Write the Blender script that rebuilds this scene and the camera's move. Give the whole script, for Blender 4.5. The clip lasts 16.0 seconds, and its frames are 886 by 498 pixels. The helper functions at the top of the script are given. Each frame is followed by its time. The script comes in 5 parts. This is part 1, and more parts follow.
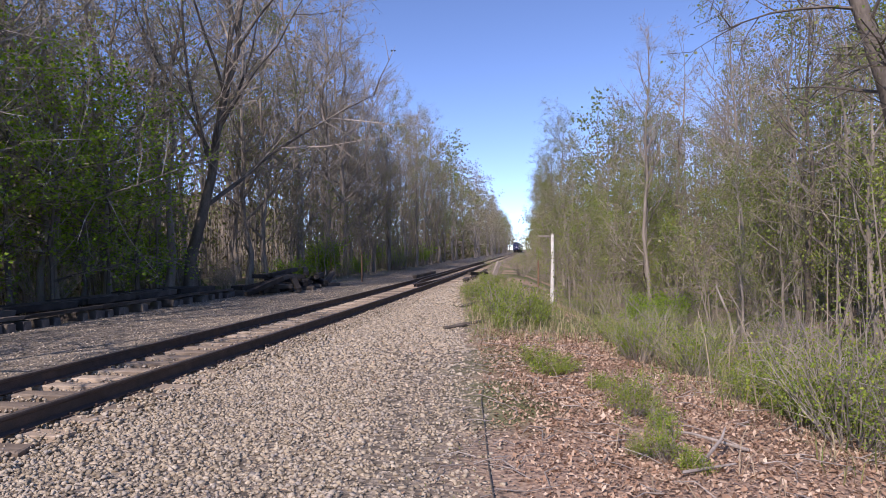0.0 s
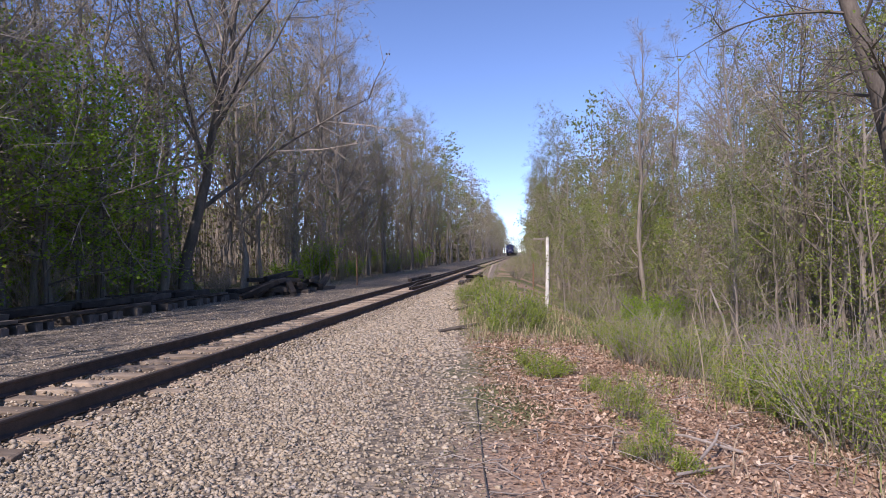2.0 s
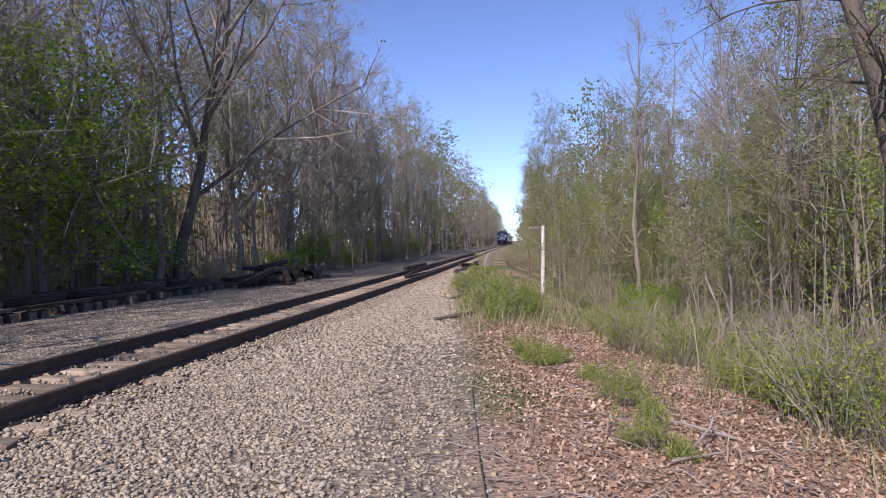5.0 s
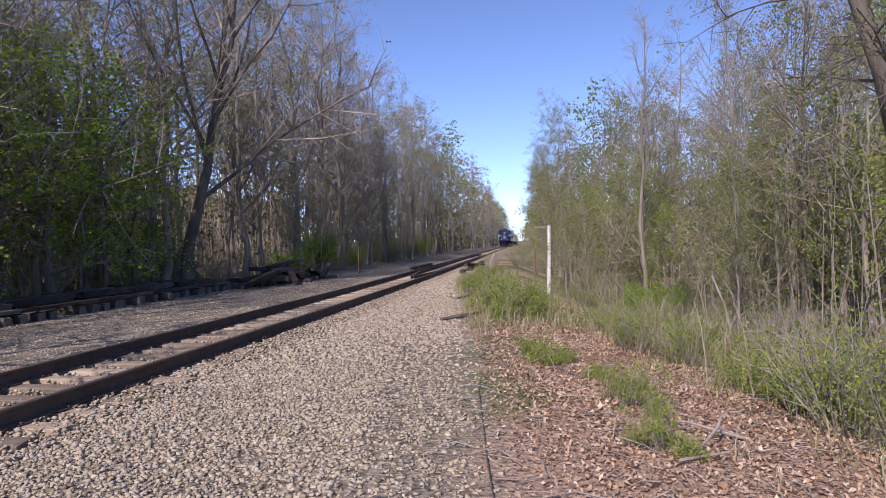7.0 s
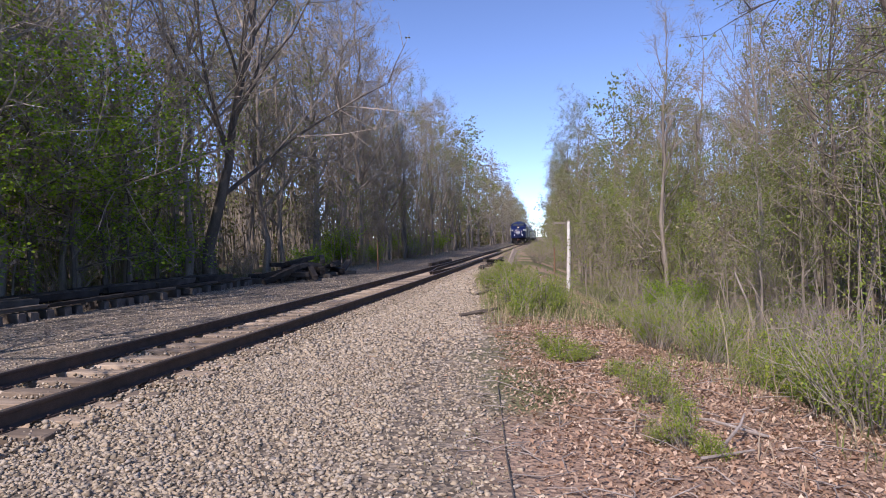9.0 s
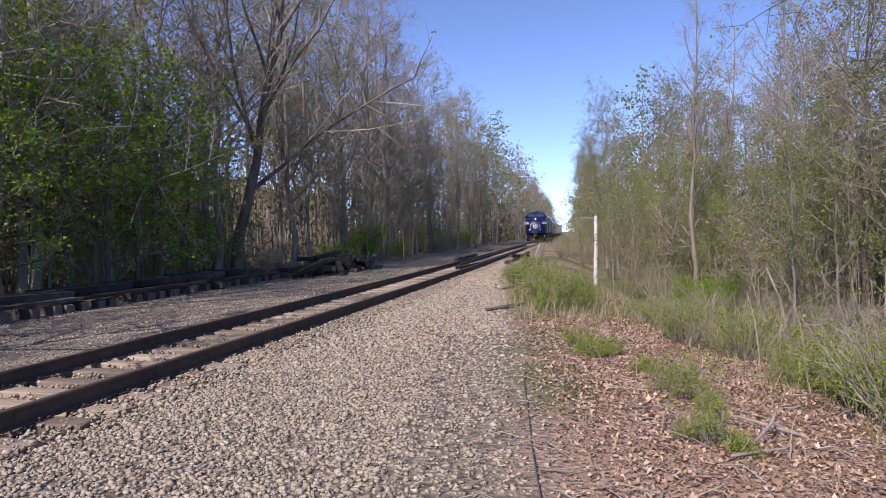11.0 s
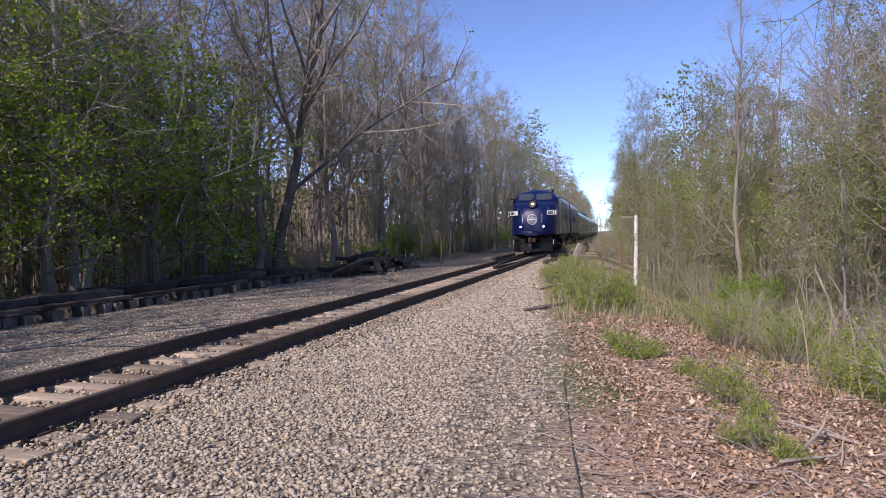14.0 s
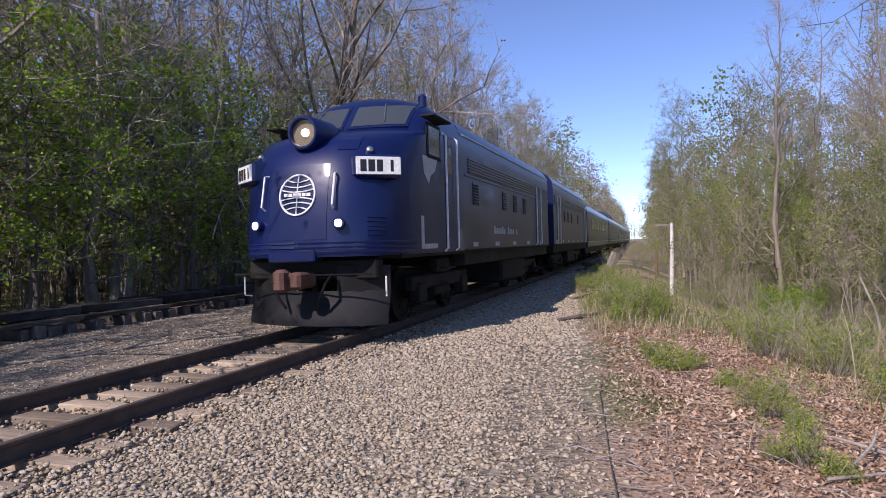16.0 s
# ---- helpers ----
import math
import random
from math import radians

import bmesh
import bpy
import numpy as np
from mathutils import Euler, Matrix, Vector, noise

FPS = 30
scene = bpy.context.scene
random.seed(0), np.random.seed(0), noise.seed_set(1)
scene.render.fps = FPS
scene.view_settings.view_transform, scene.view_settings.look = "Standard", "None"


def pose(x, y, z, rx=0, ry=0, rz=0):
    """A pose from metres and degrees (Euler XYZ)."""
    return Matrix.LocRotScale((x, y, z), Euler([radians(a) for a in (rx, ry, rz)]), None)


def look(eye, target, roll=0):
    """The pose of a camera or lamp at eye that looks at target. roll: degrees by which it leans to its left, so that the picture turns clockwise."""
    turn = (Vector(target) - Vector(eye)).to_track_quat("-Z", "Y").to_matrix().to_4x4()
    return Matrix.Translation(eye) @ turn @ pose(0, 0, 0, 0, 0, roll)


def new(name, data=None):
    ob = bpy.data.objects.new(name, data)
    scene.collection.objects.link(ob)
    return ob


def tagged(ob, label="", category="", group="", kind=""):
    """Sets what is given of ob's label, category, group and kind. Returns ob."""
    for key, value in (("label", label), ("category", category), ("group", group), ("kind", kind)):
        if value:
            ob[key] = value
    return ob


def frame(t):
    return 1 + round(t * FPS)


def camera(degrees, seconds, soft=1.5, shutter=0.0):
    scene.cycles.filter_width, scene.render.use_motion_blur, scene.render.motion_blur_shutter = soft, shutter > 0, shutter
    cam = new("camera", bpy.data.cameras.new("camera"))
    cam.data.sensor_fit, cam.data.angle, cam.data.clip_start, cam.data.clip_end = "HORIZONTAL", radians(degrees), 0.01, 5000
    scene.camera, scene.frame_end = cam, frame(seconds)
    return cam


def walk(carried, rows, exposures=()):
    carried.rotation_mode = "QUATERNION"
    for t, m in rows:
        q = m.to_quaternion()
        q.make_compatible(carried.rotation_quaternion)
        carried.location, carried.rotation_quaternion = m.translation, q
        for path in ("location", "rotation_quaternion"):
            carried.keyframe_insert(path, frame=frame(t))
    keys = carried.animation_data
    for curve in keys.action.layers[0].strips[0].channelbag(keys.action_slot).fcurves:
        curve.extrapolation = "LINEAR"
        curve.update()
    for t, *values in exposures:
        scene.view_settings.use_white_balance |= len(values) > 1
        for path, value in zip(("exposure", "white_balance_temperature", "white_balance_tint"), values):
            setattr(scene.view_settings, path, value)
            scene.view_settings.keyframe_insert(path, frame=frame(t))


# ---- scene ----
cam = camera(69.1, 16.0, soft=0.5)
PATH = [
    (0, (5.646, 0.37, 1.598), (5.316, 2.343, 1.603), -1.0),
    (0.5, (5.648, 0.368, 1.607), (5.32, 2.34, 1.616), -1.1),
    (1, (5.653, 0.365, 1.601), (5.327, 2.338, 1.619), -1.1),
    (1.5, (5.646, 0.353, 1.601), (5.328, 2.328, 1.62), -1.0),
    (2, (5.652, 0.355, 1.603), (5.337, 2.33, 1.617), -1.1),
    (2.5, (5.647, 0.353, 1.605), (5.336, 2.329, 1.612), -1.1),
    (3, (5.646, 0.36, 1.596), (5.337, 2.336, 1.593), -1.1),
    (3.5, (5.648, 0.366, 1.592), (5.343, 2.343, 1.578), -1.1),
    (4, (5.651, 0.382, 1.596), (5.351, 2.359, 1.574), -1.2),
    (6.5, (5.644, 0.361, 1.592), (5.337, 2.337, 1.571), -1.0),
    (7, (5.644, 0.364, 1.594), (5.324, 2.338, 1.573), -1.3),
    (7.5, (5.644, 0.357, 1.597), (5.311, 2.329, 1.576), -1.3),
    (8, (5.644, 0.354, 1.595), (5.295, 2.324, 1.572), -1.3),
    (8.5, (5.64, 0.367, 1.592), (5.276, 2.333, 1.565), -1.2),
    (9, (5.638, 0.365, 1.592), (5.26, 2.329, 1.56), -1.3),
    (11.5, (5.635, 0.363, 1.584), (5.163, 2.306, 1.535), -1.1),
    (12, (5.635, 0.36, 1.584), (5.151, 2.3, 1.532), -1.0),
    (12.5, (5.631, 0.38, 1.584), (5.129, 2.315, 1.53), -1.1),
    (13, (5.625, 0.371, 1.587), (5.103, 2.301, 1.534), -1.3),
    (13.5, (5.621, 0.364, 1.593), (5.077, 2.288, 1.543), -1.5),
    (14, (5.617, 0.348, 1.594), (5.049, 2.265, 1.549), -1.3),
    (14.5, (5.611, 0.35, 1.596), (5.017, 2.26, 1.559), -1.4),
    (15, (5.604, 0.337, 1.606), (4.988, 2.24, 1.574), -1.4),
    (15.5, (5.599, 0.342, 1.602), (4.961, 2.237, 1.578), -1.4),
    (16, (5.594, 0.354, 1.609), (4.932, 2.242, 1.593), -1.5),
]
walk(cam, [(t, look(eye, target, roll)) for t, eye, target, roll in PATH], [(0.0, 0.18, 6350, 27), (16.0, 0.18, 6350, 27)])

# ---- world and light ----
SUN_WAY = Vector((0.33, 1.08, -1.0)).normalized()
world = bpy.data.worlds.new("world")
scene.world = world
world.use_nodes = True
wn = world.node_tree.nodes
sky = wn.new("ShaderNodeTexSky")
sky.sky_type = "NISHITA"
sky.sun_disc = False
sky.sun_elevation = radians(41.5)
sky.sun_rotation = radians(197.0)
sky.altitude = 3500.0
sky.air_density, sky.dust_density, sky.ozone_density = 0.88, 0.0, 4.0
wn["Background"].inputs["Strength"].default_value = 0.19
world.node_tree.links.new(sky.outputs[0], wn["Background"].inputs[0])
sun_data = bpy.data.lights.new("sun", "SUN")
sun_data.energy, sun_data.angle, sun_data.color = 4.5, radians(0.6), (1.0, 0.925, 0.81)
sun = new("sun", sun_data)
sun.matrix_world = look(Vector((0, 0, 60)) - SUN_WAY * 10, (0, 0, 60))
scene.view_settings.exposure = 0.0

# ---- materials ----
def nodes_of(name):
    m = bpy.data.materials.new(name)
    m.use_nodes = True
    return m, m.node_tree.nodes, m.node_tree.links, m.node_tree.nodes["Principled BSDF"]


def noise_node(n, l, scale, detail=4.0, coords="Object", rough=0.55):
    tc = n.new("ShaderNodeTexCoord")
    t = n.new("ShaderNodeTexNoise")
    t.inputs["Scale"].default_value = scale
    t.inputs["Detail"].default_value = detail
    t.inputs["Roughness"].default_value = rough
    l.new(tc.outputs[coords], t.inputs["Vector"])
    return t


def ramp(n, l, source, stops):
    r = n.new("ShaderNodeValToRGB")
    e = r.color_ramp.elements
    while len(e) < len(stops):
        e.new(0.5)
    for el, (p, c) in zip(e, stops):
        el.position, el.color = p, (*c, 1)
    l.new(source, r.inputs["Fac"])
    return r


def mixed(n, l, fac, a, b, kind="MIX"):
    m = n.new("ShaderNodeMix")
    m.data_type, m.blend_type = "RGBA", kind
    for sock, v in ((m.inputs["Factor"], fac), (m.inputs["A"], a), (m.inputs["B"], b)):
        if isinstance(v, (int, float)):
            sock.default_value = v
        elif isinstance(v, tuple):
            sock.default_value = (*v, 1)
        else:
            l.new(v, sock)
    return m.outputs["Result"]


def bumped(n, l, bsdf, height, strength, distance=0.01):
    b = n.new("ShaderNodeBump")
    b.inputs["Strength"].default_value = strength
    b.inputs["Distance"].default_value = distance
    l.new(height, b.inputs["Height"])
    l.new(b.outputs["Normal"], bsdf.inputs["Normal"])


def surface(name, c1, c2, scale=4.0, fine=40.0, rough=0.8, metal=0.0, bump=0.3, dist=0.01, coat=0.0, grime=None, stretch=None, vary=False):
    """Two-scale mottled surface: c1 to c2, a finer grain, and optional grime in patches."""
    m, n, l, b = nodes_of(name)
    big, small = noise_node(n, l, scale), noise_node(n, l, fine, 3.0)
    if stretch:
        for t in (big, small):
            mp = n.new("ShaderNodeMapping")
            mp.inputs["Scale"].default_value = stretch
            l.new(t.inputs["Vector"].links[0].from_socket, mp.inputs["Vector"])
            l.new(mp.outputs[0], t.inputs["Vector"])
    col = ramp(n, l, big.outputs["Fac"], [(0.3, c1), (0.7, c2)]).outputs[0]
    g = ramp(n, l, small.outputs["Fac"], [(0.25, (0.62, 0.62, 0.62)), (0.75, (1.25, 1.25, 1.25))]).outputs[0]
    col = mixed(n, l, 0.8, col, g, "MULTIPLY")
    if grime:
        gn = noise_node(n, l, scale * 0.35, 6.0)
        gr = ramp(n, l, gn.outputs["Fac"], [(0.48, (0, 0, 0)), (0.68, (1, 1, 1))])
        col = mixed(n, l, gr.outputs[0], col, grime)
    if vary:
        info = n.new("ShaderNodeObjectInfo")
        col = mixed(n, l, 0.9, col, ramp(n, l, info.outputs["Random"], [(0.0, (0.5, 0.46, 0.42)), (0.5, (0.95, 0.90, 0.82)), (1.0, (1.3, 1.22, 1.1))]).outputs[0], "MULTIPLY")
    l.new(col, b.inputs["Base Color"])
    b.inputs["Roughness"].default_value = rough
    b.inputs["Metallic"].default_value = metal
    b.inputs["Coat Weight"].default_value = coat
    b.inputs["Coat Roughness"].default_value = 0.05
    if bump:
        bumped(n, l, b, small.outputs["Fac"], bump, dist)
    return m


def islands(name, colours, rough=0.85, through_light=0.0, fine=30.0, bump=0.25):
    """Small pieces that each take their own colour from a row of colours."""
    m, n, l, b = nodes_of(name)
    geo = n.new("ShaderNodeNewGeometry")
    k = len(colours)
    col = ramp(n, l, geo.outputs["Random Per Island"], [(i / (k - 1), c) for i, c in enumerate(colours)]).outputs[0]
    t = noise_node(n, l, fine, 3.0)
    g = ramp(n, l, t.outputs["Fac"], [(0.3, (0.7, 0.7, 0.7)), (0.7, (1.2, 1.2, 1.2))]).outputs[0]
    col = mixed(n, l, 0.7, col, g, "MULTIPLY")
    l.new(col, b.inputs["Base Color"])
    b.inputs["Roughness"].default_value = rough
    if bump:
        bumped(n, l, b, t.outputs["Fac"], bump, 0.01)
    if through_light:
        tr = n.new("ShaderNodeBsdfTranslucent")
        l.new(col, tr.inputs["Color"])
        mix = n.new("ShaderNodeMixShader")
        mix.inputs[0].default_value = through_light
        l.new(b.outputs[0], mix.inputs[1])
        l.new(tr.outputs[0], mix.inputs[2])
        l.new(mix.outputs[0], n["Material Output"].inputs["Surface"])
    return m


def plain(name, c, rough=0.5, metal=0.0, glow=0.0):
    m, n, l, b = nodes_of(name)
    t = noise_node(n, l, 18.0)
    g = ramp(n, l, t.outputs["Fac"], [(0.3, tuple(v * 0.8 for v in c)), (0.7, tuple(min(1, v * 1.12) for v in c))])
    l.new(g.outputs[0], b.inputs["Base Color"])
    b.inputs["Roughness"].default_value = rough
    b.inputs["Metallic"].default_value = metal
    if glow:
        b.inputs["Emission Color"].default_value = (1.0, 0.93, 0.8, 1)
        b.inputs["Emission Strength"].default_value = glow
    return m


M_BARK = surface("bark", (0.16, 0.135, 0.105), (0.36, 0.315, 0.26), 3.0, 45.0, 0.9, bump=0.6, dist=0.02, stretch=(1, 1, 0.25))
M_BARK_DARK = surface("dark_bark", (0.075, 0.063, 0.05), (0.19, 0.16, 0.128), 3.0, 45.0, 0.92, bump=0.6, dist=0.02, stretch=(1, 1, 0.25))
M_TWIG = surface("twig_bark", (0.21, 0.18, 0.145), (0.41, 0.355, 0.295), 2.0, 30.0, 0.9, bump=0)
M_LEAF_GREEN = islands("fresh_leaf", [(0.10, 0.20, 0.013), (0.20, 0.34, 0.018), (0.30, 0.46, 0.028), (0.38, 0.54, 0.045)], 0.5, 0.55, bump=0)
M_LEAF_PALE = islands("pale_leaf", [(0.14, 0.19, 0.035), (0.20, 0.26, 0.045), (0.26, 0.28, 0.08), (0.16, 0.23, 0.04)], 0.6, 0.3, bump=0)
M_LEAF_BUD = islands("bud_leaf", [(0.25, 0.20, 0.13), (0.29, 0.26, 0.13), (0.33, 0.27, 0.19), (0.24, 0.25, 0.10)], 0.7, 0.25, bump=0)
M_LEAF_WILD = islands("verge_leaf", [(0.12, 0.20, 0.022), (0.22, 0.32, 0.032), (0.34, 0.38, 0.05), (0.17, 0.25, 0.03)], 0.6, 0.3, bump=0)
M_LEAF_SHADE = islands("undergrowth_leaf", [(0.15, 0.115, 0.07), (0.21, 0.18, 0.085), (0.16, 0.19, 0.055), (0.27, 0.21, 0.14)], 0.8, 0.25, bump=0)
M_GRASS = islands("grass_blade", [(0.11, 0.18, 0.03), (0.20, 0.26, 0.06), (0.36, 0.29, 0.16), (0.46, 0.37, 0.25), (0.27, 0.27, 0.09)], 0.7, 0.2, bump=0)
M_DRY = islands("dry_leaf", [(0.19, 0.115, 0.07), (0.42, 0.26, 0.165), (0.56, 0.41, 0.28), (0.27, 0.16, 0.10), (0.68, 0.54, 0.40), (0.44, 0.29, 0.19), (0.28, 0.175, 0.11)], 0.8, 0.1)
M_STONE = islands("crushed_stone", [(0.15, 0.125, 0.09), (0.40, 0.335, 0.235), (0.48, 0.40, 0.285), (0.31, 0.275, 0.22), (0.55, 0.475, 0.36), (0.21, 0.17, 0.115), (0.45, 0.37, 0.26), (0.36, 0.325, 0.275)], 0.9, 0, 60.0, 0.5)
M_RAIL = surface("rusty_rail", (0.07, 0.051, 0.042), (0.125, 0.09, 0.073), 6.0, 90.0, 0.75, 0.35, 0.35, 0.004, grime=(0.065, 0.056, 0.05))
M_RAILTOP = surface("worn_rail_head", (0.16, 0.125, 0.105), (0.26, 0.22, 0.195), 5.0, 60.0, 0.42, 0.7, 0.1, 0.002, stretch=(1, 0.1, 1))
M_TIE = surface("weathered_tie", (0.23, 0.19, 0.15), (0.46, 0.39, 0.31), 2.5, 28.0, 0.92, bump=0.6, dist=0.012, grime=(0.15, 0.12, 0.095), stretch=(0.25, 2.2, 1), vary=True)
M_TIE_OLD = surface("creosoted_timber", (0.028, 0.024, 0.021), (0.085, 0.072, 0.062), 3.0, 30.0, 0.9, bump=0.6, dist=0.012, grime=(0.15, 0.135, 0.12), stretch=(0.4, 2.0, 1), vary=True)
M_TIE_END = surface("sawn_tie_end", (0.06, 0.052, 0.045), (0.26, 0.23, 0.20), 2.0, 40.0, 0.92, bump=0.5)
M_SPIKE = plain("rusty_spike", (0.11, 0.075, 0.06), 0.8, 0.3)
M_POST_WHITE = surface("flaking_white_post", (0.62, 0.60, 0.55), (0.78, 0.77, 0.72), 3.0, 30.0, 0.8, bump=0.3, grime=(0.34, 0.30, 0.25), stretch=(1, 1, 0.3))
M_POST_RUST = surface("rust_brown_post", (0.16, 0.085, 0.05), (0.27, 0.16, 0.10), 4.0, 30.0, 0.85, bump=0.3)
M_DEADWOOD = surface("grey_deadwood", (0.20, 0.17, 0.145), (0.42, 0.37, 0.32), 3.0, 35.0, 0.9, bump=0.5, stretch=(1, 1, 0.3))
M_STRAW = surface("dry_straw", (0.27, 0.205, 0.13), (0.44, 0.36, 0.25), 3.0, 30.0, 0.85, bump=0)
M_BLUE = surface("blue_train_paint", (0.0022, 0.009, 0.062), (0.0032, 0.012, 0.085), 1.2, 60.0, 0.4, 0.0, 0.015, 0.002, coat=0.3, grime=(0.0035, 0.009, 0.055))
M_BLACK = surface("black_running_gear", (0.006, 0.006, 0.006), (0.015, 0.014, 0.013), 3.0, 30.0, 0.65, 0.0, 0.15, 0.005, grime=(0.03, 0.026, 0.022))
M_PILOT = surface("grey_black_pilot", (0.005, 0.005, 0.006), (0.012, 0.012, 0.014), 2.5, 30.0, 0.5, 0.1, 0.1, 0.004, grime=(0.022, 0.021, 0.02))
M_STEEL = surface("stainless_grille", (0.07, 0.07, 0.075), (0.12, 0.12, 0.125), 3.0, 50.0, 0.4, 0.7, 0.05, 0.002)
M_WHITE = plain("white_paint", (0.78, 0.78, 0.76), 0.45)
M_BLUE.node_tree.nodes["Principled BSDF"].inputs["Specular IOR Level"].default_value = 0.3
for dull in (M_PILOT, M_BLACK):
    dull.node_tree.nodes["Principled BSDF"].inputs["Specular IOR Level"].default_value = 0.2
M_GREYPAINT = plain("grey_stripe_paint", (0.42, 0.42, 0.40), 0.5)
M_LETTER = plain("black_lettering", (0.012, 0.012, 0.013), 0.5)
M_COUPLER = surface("rusty_coupler", (0.08, 0.04, 0.03), (0.17, 0.09, 0.07), 5.0, 40.0, 0.8, 0.2, 0.3, 0.004)
M_CHROME = plain("bright_metal", (0.65, 0.64, 0.62), 0.25, 0.9)
M_REFLECTOR = plain("golden_reflector", (0.30, 0.24, 0.15), 0.35, 0.6)
M_LAMP = plain("lit_lamp", (0.9, 0.88, 0.8), 0.3, 0.0, 2.2)


def glass_material():
    m, n, l, b = nodes_of("dark_window_glass")
    b.inputs["Base Color"].default_value = (0.05, 0.06, 0.065, 1)
    b.inputs["Roughness"].default_value = 0.04
    b.inputs["Specular IOR Level"].default_value = 0.9
    t = noise_node(n, l, 2.0)
    bumped(n, l, b, t.outputs["Fac"], 0.02, 0.01)
    return m


M_GLASS = glass_material()


# ---- the lie of the land ----
BEND, BEND_END = 0.000424, 40.0


def track_x(y):
    """Centre of the track: a gentle bend that runs out into a straight."""
    if y < 0:
        return 0.0
    if y < BEND_END:
        return -BEND * y * y
    return -BEND * BEND_END ** 2 - 2 * BEND * BEND_END * (y - BEND_END)


def track_turn(y):
    """Degrees by which the track has turned at y."""
    return math.degrees(math.atan(2 * BEND * min(max(y, 0.0), BEND_END)))


def gravel_edge(y):
    """Offset from the track at which the ballast ends on the open side."""
    return 5.55 - 0.142 * (min(max(y, 2.0), 27.0) - 2.0)


def bank_edge(y):
    """Offset from the track at which the ground starts to fall to the ditch."""
    if y < 5:
        return 7.9
    return max(3.6, 7.9 - 0.19 * (y - 5.0))


def smooth(a, b, v):
    t = min(1.0, max(0.0, (v - a) / (b - a)))
    return t * t * (3 - 2 * t)


def ground_z(x, y):
    o = x - track_x(y)
    z = -0.035 - 0.055 * (1 - smooth(1.0, 1.6, abs(o)))
    if o > 0:
        z -= 0.07 * smooth(1.3, 4.0, o)
        e = bank_edge(y)
        z -= 1.25 * smooth(e, e + 4.5, o)
        z += 0.5 * smooth(e + 7, e + 16, o)
        wild = smooth(gravel_edge(y), gravel_edge(y) + 0.8, o)
    else:
        z -= 0.06 * smooth(1.3, 3.0, -o)
        z += 0.25 * smooth(9.0, 15.0, -o)
        wild = smooth(7.0, 9.5, -o)
    near = 0.0 if abs(x) > 80 or y > 200 or y < -60 else 1.0
    z += near * noise.noise((x * 0.9, y * 0.9, 0)) * (0.012 + 0.06 * wild)
    z += near * noise.noise((x * 0.2, y * 0.2, 5)) * 0.16 * wild
    return z


